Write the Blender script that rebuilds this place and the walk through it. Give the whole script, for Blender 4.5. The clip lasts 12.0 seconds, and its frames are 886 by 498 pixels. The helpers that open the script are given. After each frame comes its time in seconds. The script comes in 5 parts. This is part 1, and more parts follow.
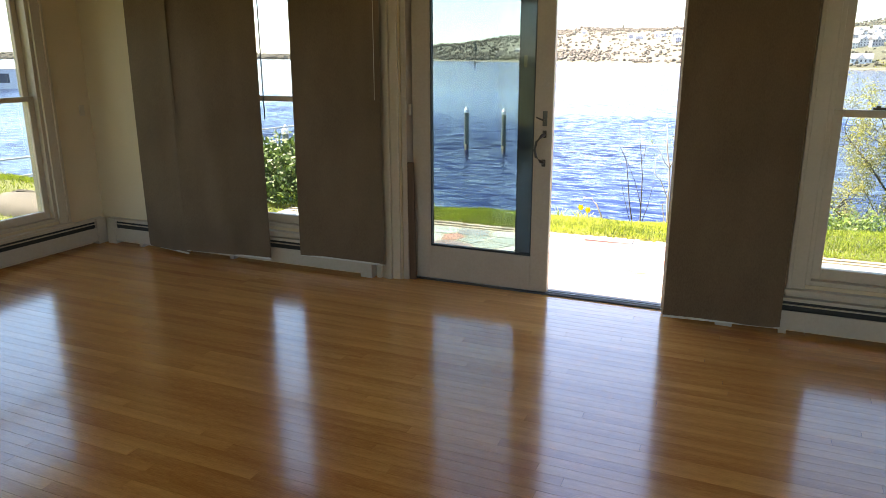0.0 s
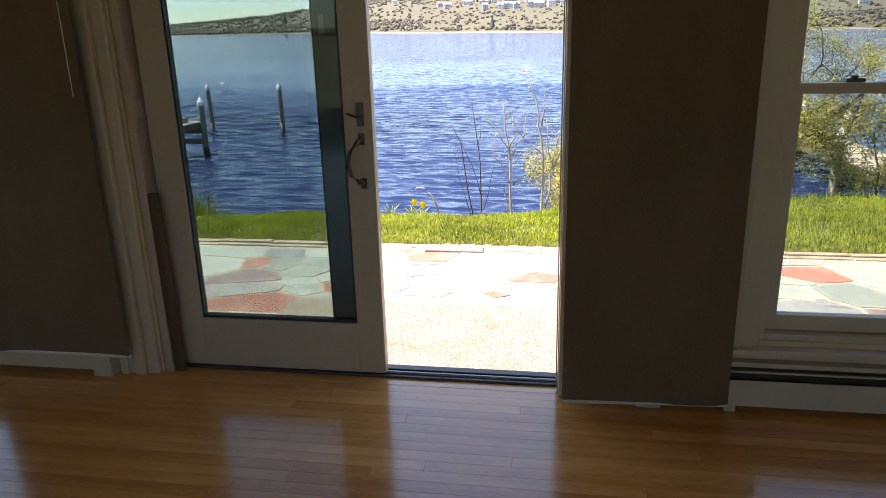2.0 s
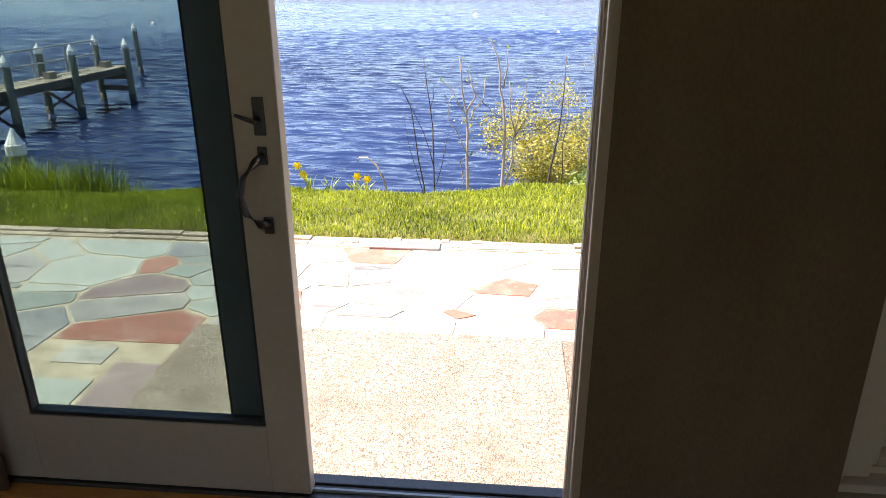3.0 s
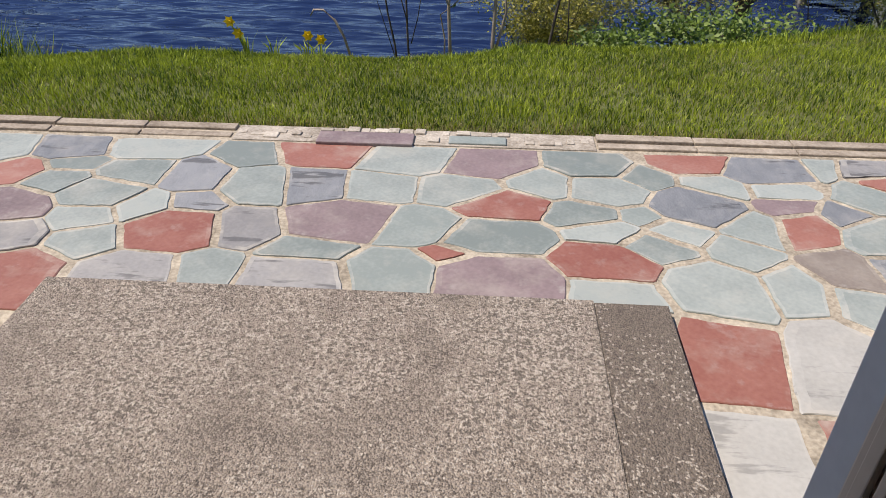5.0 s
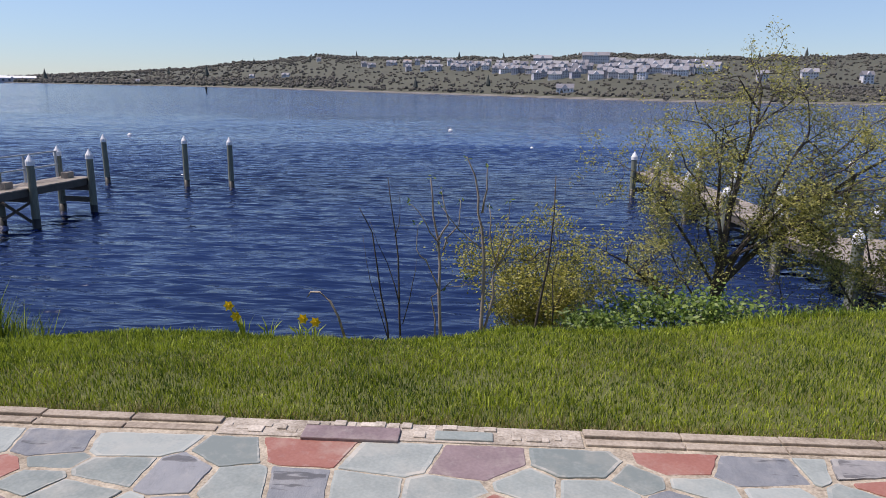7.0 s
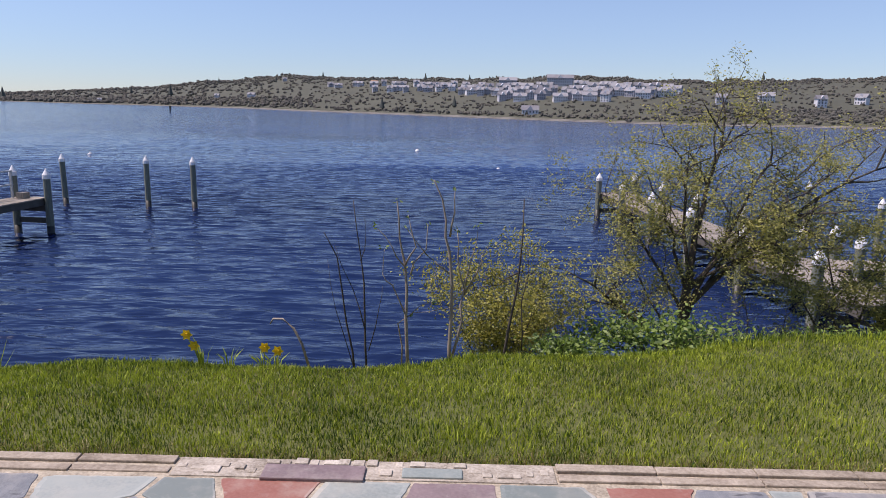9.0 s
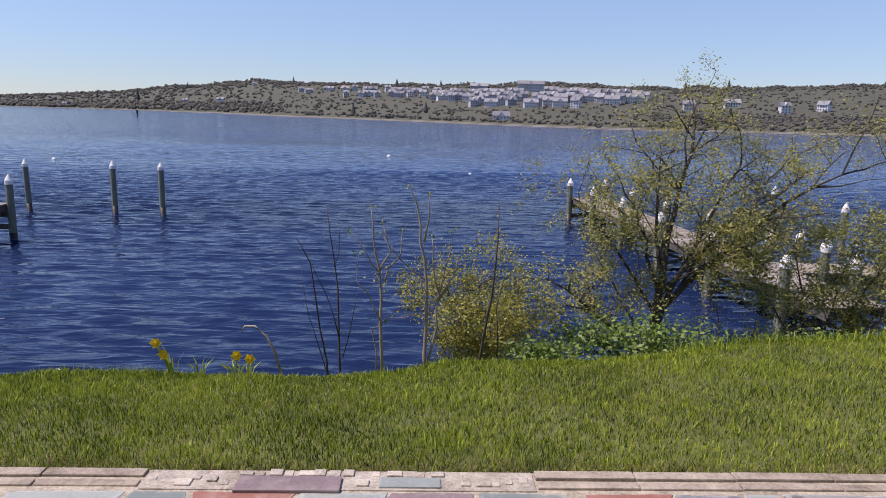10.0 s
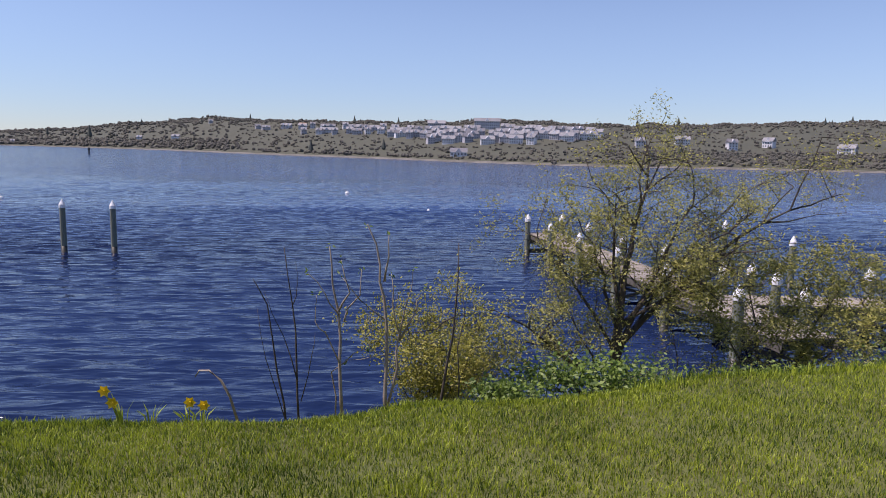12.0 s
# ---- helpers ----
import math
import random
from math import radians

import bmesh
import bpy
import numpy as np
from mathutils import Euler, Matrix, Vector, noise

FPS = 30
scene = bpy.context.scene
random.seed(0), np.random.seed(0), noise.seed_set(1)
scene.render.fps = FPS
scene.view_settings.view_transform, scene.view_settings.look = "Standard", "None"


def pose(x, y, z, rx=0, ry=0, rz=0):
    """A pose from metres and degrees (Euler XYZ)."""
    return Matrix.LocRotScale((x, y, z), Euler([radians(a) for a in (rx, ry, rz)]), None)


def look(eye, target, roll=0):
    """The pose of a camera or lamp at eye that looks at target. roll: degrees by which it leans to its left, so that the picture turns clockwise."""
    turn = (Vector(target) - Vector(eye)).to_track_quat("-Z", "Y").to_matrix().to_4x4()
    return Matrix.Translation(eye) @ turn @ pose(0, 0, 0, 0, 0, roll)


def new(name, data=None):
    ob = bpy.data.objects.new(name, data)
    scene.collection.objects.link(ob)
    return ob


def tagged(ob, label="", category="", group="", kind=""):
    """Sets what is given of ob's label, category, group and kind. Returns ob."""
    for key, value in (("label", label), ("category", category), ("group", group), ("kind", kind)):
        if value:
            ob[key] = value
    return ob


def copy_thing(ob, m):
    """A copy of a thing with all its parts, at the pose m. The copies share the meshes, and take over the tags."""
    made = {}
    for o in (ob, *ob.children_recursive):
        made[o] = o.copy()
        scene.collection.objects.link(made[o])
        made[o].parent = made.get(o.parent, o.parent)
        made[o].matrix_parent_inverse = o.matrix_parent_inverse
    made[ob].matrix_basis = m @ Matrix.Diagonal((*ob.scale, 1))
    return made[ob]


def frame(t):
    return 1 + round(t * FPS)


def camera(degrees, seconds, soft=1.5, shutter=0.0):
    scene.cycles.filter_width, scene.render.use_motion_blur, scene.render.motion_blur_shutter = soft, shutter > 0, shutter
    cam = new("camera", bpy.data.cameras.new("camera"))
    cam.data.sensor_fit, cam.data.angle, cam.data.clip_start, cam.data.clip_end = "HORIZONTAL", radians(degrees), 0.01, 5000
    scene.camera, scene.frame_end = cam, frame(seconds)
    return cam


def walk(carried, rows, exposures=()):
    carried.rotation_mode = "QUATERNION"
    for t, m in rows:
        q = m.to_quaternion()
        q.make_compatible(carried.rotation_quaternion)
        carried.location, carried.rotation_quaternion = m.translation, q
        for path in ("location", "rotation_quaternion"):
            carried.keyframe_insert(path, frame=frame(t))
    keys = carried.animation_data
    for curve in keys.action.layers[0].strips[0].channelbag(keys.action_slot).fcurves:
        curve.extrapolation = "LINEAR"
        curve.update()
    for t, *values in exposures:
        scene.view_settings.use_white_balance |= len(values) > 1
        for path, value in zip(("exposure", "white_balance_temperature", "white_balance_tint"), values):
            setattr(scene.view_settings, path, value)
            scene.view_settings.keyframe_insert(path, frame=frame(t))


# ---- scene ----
cam = camera(63.5, 12.0, soft=0.9)
PATH = [
    (0, (1.136, -4.205, 1.466), (0.36, -2.437, 0.946), -0.1),
    (0.4, (1.08, -4.031, 1.456), (0.512, -2.172, 0.984), -0.2),
    (0.5, (1.072, -4.011, 1.451), (0.531, -2.146, 0.973), -0.2),
    (0.8, (1.037, -3.832, 1.449), (0.557, -1.956, 0.948), -1.3),
    (1, (1.014, -3.659, 1.442), (0.56, -1.779, 0.929), -1.6),
    (1.5, (0.858, -3.167, 1.434), (0.463, -1.284, 0.887), -1.6),
    (2, (0.719, -2.644, 1.423), (0.393, -0.763, 0.824), -1.6),
    (2.5, (0.61, -2.079, 1.415), (0.368, -0.205, 0.759), -0.7),
    (3, (0.53, -1.595, 1.43), (0.358, 0.255, 0.692), -0.1),
    (3.2, (0.498, -1.40, 1.405), (0.36, 0.445, 0.645), 0.0),
    (4.8, (0.439, -0.4, 1.158), (0.346, 1.289, 0.091), 0.5),
    (5, (0.443, -0.355, 1.139), (0.34, 1.317, 0.047), 0.4),
    (5.5, (0.443, -0.343, 1.139), (0.347, 1.293, -0.008), 0.5),
    (6, (0.452, -0.352, 1.156), (0.362, 1.281, 0.004), 0.6),
    (6.5, (0.465, -0.33, 1.217), (0.358, 1.497, 0.409), 0.5),
    (6.6, (0.481, -0.307, 1.255), (0.359, 1.555, 0.533), 0.2),
    (6.7, (0.469, -0.31, 1.283), (0.36, 1.585, 0.652), 0.4),
    (7, (0.48, -0.312, 1.333), (0.368, 1.634, 0.885), 0.7),
    (7.2, (0.479, -0.323, 1.33), (0.371, 1.636, 0.944), 0.8),
    (9, (0.472, -0.182, 1.345), (0.451, 1.779, 0.953), 1.1),
    (9.5, (0.459, -0.158, 1.341), (0.479, 1.802, 0.945), 1.2),
    (10, (0.449, -0.138, 1.336), (0.506, 1.825, 0.96), 1.3),
    (10.5, (0.438, -0.124, 1.34), (0.535, 1.845, 1.001), 1.3),
    (11, (0.435, -0.114, 1.356), (0.57, 1.858, 1.051), 1.4),
    (11.5, (0.436, -0.102, 1.355), (0.595, 1.871, 1.073), 1.3),
    (12, (0.444, -0.095, 1.356), (0.614, 1.879, 1.081), 1.2),
]
walk(cam, [(t, look(eye, target, roll)) for t, eye, target, roll in PATH],
     exposures=[(0, 3.15, 8700, 20), (0.3, 2.6, 8500, 20), (0.6, 2.25, 8500, 20), (1.5, 2.3, 8500, 20), (2.5, 2.1, 8500, 20), (3.2, 2.15, 8200, 20), (4.7, 0.4, 7100, 16), (5.0, 0.25, 7100, 16), (5.5, 0.1, 7100, 16), (6.5, 0.1, 6900, 18), (7.2, 0.2, 6800, 22), (9, 0.2, 6800, 25), (12, 0.2, 6800, 27)])

# ---- light: clear spring noon, high sun from the left of the terrace ----
SUN_EL, SUN_AZ = radians(60), radians(-92)      # azimuth from +y towards +x
sun_dir = Vector((math.cos(SUN_EL) * math.sin(SUN_AZ), math.cos(SUN_EL) * math.cos(SUN_AZ), math.sin(SUN_EL)))
world = bpy.data.worlds.new("sky")
scene.world = world
world.use_nodes = True
wn = world.node_tree
sky = wn.nodes.new("ShaderNodeTexSky")
sky.sky_type = "NISHITA"
sky.sun_disc = False
sky.sun_elevation = SUN_EL
sky.sun_rotation = SUN_AZ
sky.air_density = 1.0
sky.dust_density = 0.0
sky.ozone_density = 3.0
clear = wn.nodes.new("ShaderNodeMix")
clear.data_type, clear.blend_type = "RGBA", "MULTIPLY"
clear.inputs["Factor"].default_value = 1.0
clear.inputs["B"].default_value = (0.78, 0.88, 1.04, 1)
wn.links.new(sky.outputs[0], clear.inputs["A"])
haze, way, up = wn.nodes.new("ShaderNodeMix"), wn.nodes.new("ShaderNodeTexCoord"), wn.nodes.new("ShaderNodeSeparateXYZ")
low = wn.nodes.new("ShaderNodeMapRange")
low.interpolation_type = "SMOOTHSTEP"
low.inputs["From Min"].default_value, low.inputs["From Max"].default_value = -0.01, 0.20
wn.links.new(way.outputs["Generated"], up.inputs[0])
wn.links.new(up.outputs["Z"], low.inputs["Value"])
haze.data_type = "RGBA"
haze.inputs["A"].default_value, haze.inputs["B"].default_value = (0.77, 0.86, 0.96, 1), (1.24, 1.17, 1.08, 1)
wn.links.new(low.outputs[0], haze.inputs["Factor"])
tinted = wn.nodes.new("ShaderNodeMix")
tinted.data_type, tinted.blend_type = "RGBA", "MULTIPLY"
tinted.inputs["Factor"].default_value = 1.0
wn.links.new(clear.outputs["Result"], tinted.inputs["A"])
wn.links.new(haze.outputs["Result"], tinted.inputs["B"])
wn.links.new(tinted.outputs["Result"], wn.nodes["Background"].inputs[0])
wn.nodes["Background"].inputs[1].default_value = 0.104
sun = new("sun", bpy.data.lights.new("sun", "SUN"))
sun.data.energy, sun.data.angle, sun.data.color = 4.6, radians(0.5), (1.0, 0.95, 0.87)
sun.matrix_world = look(sun_dir * 50, (0, 0, 0))


# ---- materials ----
def material(name, dark, light, rough=0.6, scale=8.0, fine=90.0, bump=0.15, metal=0.0, stretch=(1, 1, 1), dist=0.01, island=0.0, objects=0.0, spots=None, spec=0.5):
    """A surface whose colour runs between two tones at a coarse and a fine grain; island/objects: how far pieces differ."""
    m = bpy.data.materials.new(name)
    m.use_nodes = True
    t = m.node_tree
    b = t.nodes["Principled BSDF"]
    co = t.nodes.new("ShaderNodeTexCoord")
    mp = t.nodes.new("ShaderNodeMapping")
    mp.inputs["Scale"].default_value = stretch
    t.links.new(co.outputs["Object"], mp.inputs["Vector"])
    n1, n2 = t.nodes.new("ShaderNodeTexNoise"), t.nodes.new("ShaderNodeTexNoise")
    n1.inputs["Scale"].default_value, n1.inputs["Detail"].default_value = scale, 4
    n2.inputs["Scale"].default_value, n2.inputs["Detail"].default_value = fine, 3
    for n in (n1, n2):
        t.links.new(mp.outputs[0], n.inputs["Vector"])
    mix = t.nodes.new("ShaderNodeMath")
    mix.operation = "MULTIPLY_ADD"
    mix.inputs[1].default_value = 0.55
    t.links.new(n1.outputs["Fac"], mix.inputs[0])
    half = t.nodes.new("ShaderNodeMath")
    half.operation = "MULTIPLY"
    half.inputs[1].default_value = 0.45
    t.links.new(n2.outputs["Fac"], half.inputs[0])
    t.links.new(half.outputs[0], mix.inputs[2])
    fac = mix.outputs[0]
    for amount, kind, out in ((island, "ShaderNodeNewGeometry", "Random Per Island"), (objects, "ShaderNodeObjectInfo", "Random")):
        if amount:
            g = t.nodes.new(kind)
            a = t.nodes.new("ShaderNodeMath")
            a.operation = "MULTIPLY_ADD"
            a.inputs[1].default_value = amount
            t.links.new(g.outputs[out], a.inputs[0])
            s = t.nodes.new("ShaderNodeMath")
            s.operation = "SUBTRACT"
            s.inputs[1].default_value = amount / 2
            t.links.new(fac, s.inputs[0])
            t.links.new(s.outputs[0], a.inputs[2])
            fac = a.outputs[0]
    r = t.nodes.new("ShaderNodeValToRGB")
    r.color_ramp.elements[0].position, r.color_ramp.elements[1].position = 0.28, 0.72
    r.color_ramp.elements[0].color, r.color_ramp.elements[1].color = (*dark, 1), (*light, 1)
    t.links.new(fac, r.inputs[0])
    colour = r.outputs[0]
    if spots:
        v = t.nodes.new("ShaderNodeTexVoronoi")
        v.inputs["Scale"].default_value = spots[0]
        t.links.new(mp.outputs[0], v.inputs["Vector"])
        r2 = t.nodes.new("ShaderNodeValToRGB")
        r2.color_ramp.interpolation = "CONSTANT"
        r2.color_ramp.elements[0].color = (0, 0, 0, 1)
        r2.color_ramp.elements[1].color, r2.color_ramp.elements[1].position = (1, 1, 1, 1), 1 - spots[2]
        sep = t.nodes.new("ShaderNodeSeparateColor")
        t.links.new(v.outputs["Color"], sep.inputs[0])
        t.links.new(sep.outputs[0], r2.inputs[0])
        mx = t.nodes.new("ShaderNodeMix")
        mx.data_type = "RGBA"
        mx.inputs["B"].default_value = (*spots[1], 1)
        t.links.new(colour, mx.inputs["A"])
        t.links.new(r2.outputs[0], mx.inputs["Factor"])
        colour = mx.outputs["Result"]
    t.links.new(colour, b.inputs["Base Color"])
    b.inputs["Roughness"].default_value = rough
    b.inputs["Metallic"].default_value = metal
    b.inputs["Specular IOR Level"].default_value = spec
    if bump:
        bp = t.nodes.new("ShaderNodeBump")
        bp.inputs["Strength"].default_value, bp.inputs["Distance"].default_value = bump, dist
        t.links.new(mix.outputs[0], bp.inputs["Height"])
        t.links.new(bp.outputs[0], b.inputs["Normal"])
    return m


def leafy(name, dark, light, island=0.8, trans=0.35):
    m = material(name, dark, light, 0.55, 1.6, 12.0, 0.0, island=island)
    t = m.node_tree
    b = t.nodes["Principled BSDF"]
    tr = t.nodes.new("ShaderNodeBsdfTranslucent")
    ms = t.nodes.new("ShaderNodeMixShader")
    ms.inputs[0].default_value = trans
    t.links.new(b.inputs["Base Color"].links[0].from_socket, tr.inputs[0])
    t.links.new(b.outputs[0], ms.inputs[1])
    t.links.new(tr.outputs[0], ms.inputs[2])
    t.links.new(ms.outputs[0], t.nodes["Material Output"].inputs[0])
    return m


def glass_material(name, tint):
    m = bpy.data.materials.new(name)
    m.use_nodes = True
    t = m.node_tree
    t.nodes.remove(t.nodes["Principled BSDF"])
    tr, gl, ms, fr = (t.nodes.new(k) for k in ("ShaderNodeBsdfTransparent", "ShaderNodeBsdfGlossy", "ShaderNodeMixShader", "ShaderNodeLayerWeight"))
    tr.inputs[0].default_value = (*tint, 1)
    gl.inputs["Roughness"].default_value = 0.02
    rise, gloss = t.nodes.new("ShaderNodeMath"), t.nodes.new("ShaderNodeMath")
    rise.operation, gloss.operation = "POWER", "MULTIPLY_ADD"
    rise.inputs[1].default_value = 5.0
    gloss.inputs[1].default_value, gloss.inputs[2].default_value = 0.9, 0.03
    t.links.new(fr.outputs["Facing"], rise.inputs[0])
    t.links.new(rise.outputs[0], gloss.inputs[0])
    t.links.new(gloss.outputs[0], ms.inputs[0])
    t.links.new(tr.outputs[0], ms.inputs[1])
    t.links.new(gl.outputs[0], ms.inputs[2])
    t.links.new(ms.outputs[0], t.nodes["Material Output"].inputs[0])
    return m


WALL = material("cream_wall_paint", (0.62, 0.47, 0.30), (0.68, 0.53, 0.36), 0.7, 2.5, 160, 0.06)
CEIL = material("ceiling_paint", (0.70, 0.68, 0.62), (0.76, 0.74, 0.68), 0.8, 3, 120, 0.05)
TRIM = material("cream_trim_paint", (0.52, 0.41, 0.30), (0.60, 0.48, 0.365), 0.4, 3, 60, 0.08)
DOORP = material("door_paint", (0.44, 0.345, 0.27), (0.52, 0.415, 0.335), 0.4, 3, 60, 0.06)
GREYF = material("grey_clad_frame", (0.16, 0.18, 0.19), (0.21, 0.23, 0.24), 0.45, 4, 50, 0.05)
JAMB = material("outer_jamb_clad", (0.42, 0.43, 0.45), (0.50, 0.51, 0.53), 0.45, 4, 50, 0.05)
BRONZE = material("dark_bronze", (0.055, 0.046, 0.04), (0.10, 0.085, 0.075), 0.28, 20, 120, 0.05, metal=0.8)
SILL = material("dark_sill", (0.05, 0.045, 0.04), (0.10, 0.09, 0.08), 0.4, 10, 80, 0.1, metal=0.3)
GASKET = material("black_gasket", (0.01, 0.012, 0.014), (0.02, 0.022, 0.025), 0.5, 10, 80, 0.0)
BARWOOD = material("brown_wood_bar", (0.07, 0.035, 0.018), (0.14, 0.07, 0.035), 0.5, 6, 60, 0.1, stretch=(8, 8, 1))
HEAT = material("heater_enamel", (0.47, 0.39, 0.30), (0.55, 0.465, 0.37), 0.4, 4, 50, 0.05)
FIN = material("heater_slot_dark", (0.012, 0.010, 0.008), (0.03, 0.025, 0.02), 0.6, 8, 60, 0.0)
HEM = material("blind_hem", (0.60, 0.56, 0.50), (0.70, 0.66, 0.60), 0.5, 8, 60, 0.05)
OAK = material("oak_strip_floor", (0.54, 0.195, 0.042), (0.84, 0.40, 0.115), 0.19, 2.2, 26, 0.03, stretch=(1, 9, 9), dist=0.004, objects=0.26, island=0.0, spec=0.6)
OAKR = material("oak_strip_floor_joined", (0.54, 0.195, 0.042), (0.84, 0.40, 0.115), 0.19, 2.2, 26, 0.03, stretch=(1, 9, 9), dist=0.004, island=0.26, spec=0.6)
for m_ in (OAK, OAKR):
    m_.node_tree.nodes["Principled BSDF"].inputs["Coat Weight"].default_value = 0.6
    m_.node_tree.nodes["Principled BSDF"].inputs["Coat Roughness"].default_value = 0.10
SUBF = material("floor_joint", (0.06, 0.03, 0.012), (0.09, 0.045, 0.02), 0.6, 8, 60, 0.0)
GLASS = glass_material("window_glass", (0.72, 0.765, 0.75))
TINT = glass_material("tinted_door_glass", (0.685, 0.742, 0.735))


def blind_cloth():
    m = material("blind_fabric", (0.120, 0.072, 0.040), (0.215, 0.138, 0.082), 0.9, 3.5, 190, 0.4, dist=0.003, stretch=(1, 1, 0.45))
    t = m.node_tree
    b = t.nodes["Principled BSDF"]
    tr = t.nodes.new("ShaderNodeBsdfTranslucent")
    ms = t.nodes.new("ShaderNodeMixShader")
    ms.inputs[0].default_value = 0.10
    t.links.new(b.inputs["Base Color"].links[0].from_socket, tr.inputs[0])
    t.links.new(b.outputs[0], ms.inputs[1])
    t.links.new(tr.outputs[0], ms.inputs[2])
    t.links.new(ms.outputs[0], t.nodes["Material Output"].inputs[0])
    return m


CLOTH = blind_cloth()
MORTAR = material("sandy_mortar", (0.13, 0.108, 0.080), (0.60, 0.535, 0.43), 0.9, 9, 70, 0.9, dist=0.012)
def slate(name, dark, light, objects=0.4, streak=0.0, stretch=(1, 1, 1), haze=0.24):
    """Split stone with a sandy bloom left by the mortar and, on some, dark cleft streaks."""
    m = material(name, dark, light, 0.65, 6, 60, 0.3, dist=0.006, objects=objects, stretch=stretch)
    t = m.node_tree
    b = t.nodes["Principled BSDF"]
    colour = b.inputs["Base Color"].links[0].from_socket
    geo = t.nodes.new("ShaderNodeNewGeometry")
    for scale, low, high, amount, tone, squash in ((5.0, 0.50, 0.72, haze, (0.50, 0.47, 0.41), (1, 1, 1)), (16.0, 0.56, 0.70, haze * 0.7, (0.46, 0.45, 0.42), (1, 1, 1)), (2.2, 0.57, 0.62, streak, (0.05, 0.05, 0.055), (1.0, 5, 1))):
        if not amount:
            continue
        mp, n, r, mx = t.nodes.new("ShaderNodeMapping"), t.nodes.new("ShaderNodeTexNoise"), t.nodes.new("ShaderNodeMapRange"), t.nodes.new("ShaderNodeMix")
        mp.inputs["Scale"].default_value = squash
        mp.inputs["Rotation"].default_value = (0, 0, 0.5 if squash != (1, 1, 1) else 0)
        t.links.new(geo.outputs["Position"], mp.inputs["Vector"])
        t.links.new(mp.outputs[0], n.inputs["Vector"])
        n.inputs["Scale"].default_value, n.inputs["Detail"].default_value, n.inputs["Roughness"].default_value = scale, 5, 0.65
        r.inputs["From Min"].default_value, r.inputs["From Max"].default_value, r.inputs["To Max"].default_value = low, high, amount
        t.links.new(n.outputs["Fac"], r.inputs["Value"])
        mx.data_type = "RGBA"
        mx.inputs["B"].default_value = (*tone, 1)
        t.links.new(r.outputs[0], mx.inputs["Factor"])
        t.links.new(colour, mx.inputs["A"])
        colour = mx.outputs["Result"]
    t.links.new(colour, b.inputs["Base Color"])
    return m


STONE = {
    "red": slate("red_slate", (0.225, 0.078, 0.060), (0.32, 0.145, 0.115), 0.4, haze=0.28),
    "purple": slate("purple_slate", (0.135, 0.10, 0.107), (0.25, 0.19, 0.20), 0.5, haze=0.30),
    "slate": slate("dark_slate", (0.125, 0.14, 0.16), (0.24, 0.255, 0.275), 0.4, 0.7, (3, 1, 1)),
    "grey": slate("grey_slate", (0.20, 0.20, 0.205), (0.31, 0.31, 0.31), 0.4, 0.6),
    "blue": slate("blue_green_slate", (0.17, 0.205, 0.20), (0.305, 0.342, 0.33), 0.6),
    "pale": slate("pale_blue_slate", (0.215, 0.255, 0.247), (0.34, 0.378, 0.365), 0.4),
    "tan": slate("tan_grey_slate", (0.20, 0.17, 0.15), (0.30, 0.26, 0.23), 0.4),
    "white": slate("pale_slate", (0.30, 0.30, 0.285), (0.43, 0.43, 0.41), 0.3, 0.35),
}

# the same stones along their edges, where mortar was smeared over them
RIM = {
    "red": slate("red_slate_edge", (0.225, 0.078, 0.060), (0.32, 0.145, 0.115), 0.4, haze=0.55),
    "purple": slate("purple_slate_edge", (0.135, 0.10, 0.107), (0.25, 0.19, 0.20), 0.5, haze=0.55),
    "slate": slate("dark_slate_edge", (0.125, 0.14, 0.16), (0.24, 0.255, 0.275), 0.4, haze=0.6),
    "grey": slate("grey_slate_edge", (0.22, 0.22, 0.22), (0.34, 0.34, 0.335), 0.4, haze=0.8),
    "blue": slate("blue_green_slate_edge", (0.20, 0.235, 0.23), (0.345, 0.38, 0.365), 0.6, haze=0.85),
    "pale": slate("pale_blue_slate_edge", (0.26, 0.295, 0.285), (0.40, 0.43, 0.415), 0.4, haze=0.85),
    "tan": slate("tan_grey_slate_edge", (0.20, 0.17, 0.15), (0.30, 0.26, 0.23), 0.4, haze=0.6),
    "white": slate("pale_slate_edge", (0.32, 0.32, 0.305), (0.45, 0.45, 0.43), 0.3, haze=0.7),
}


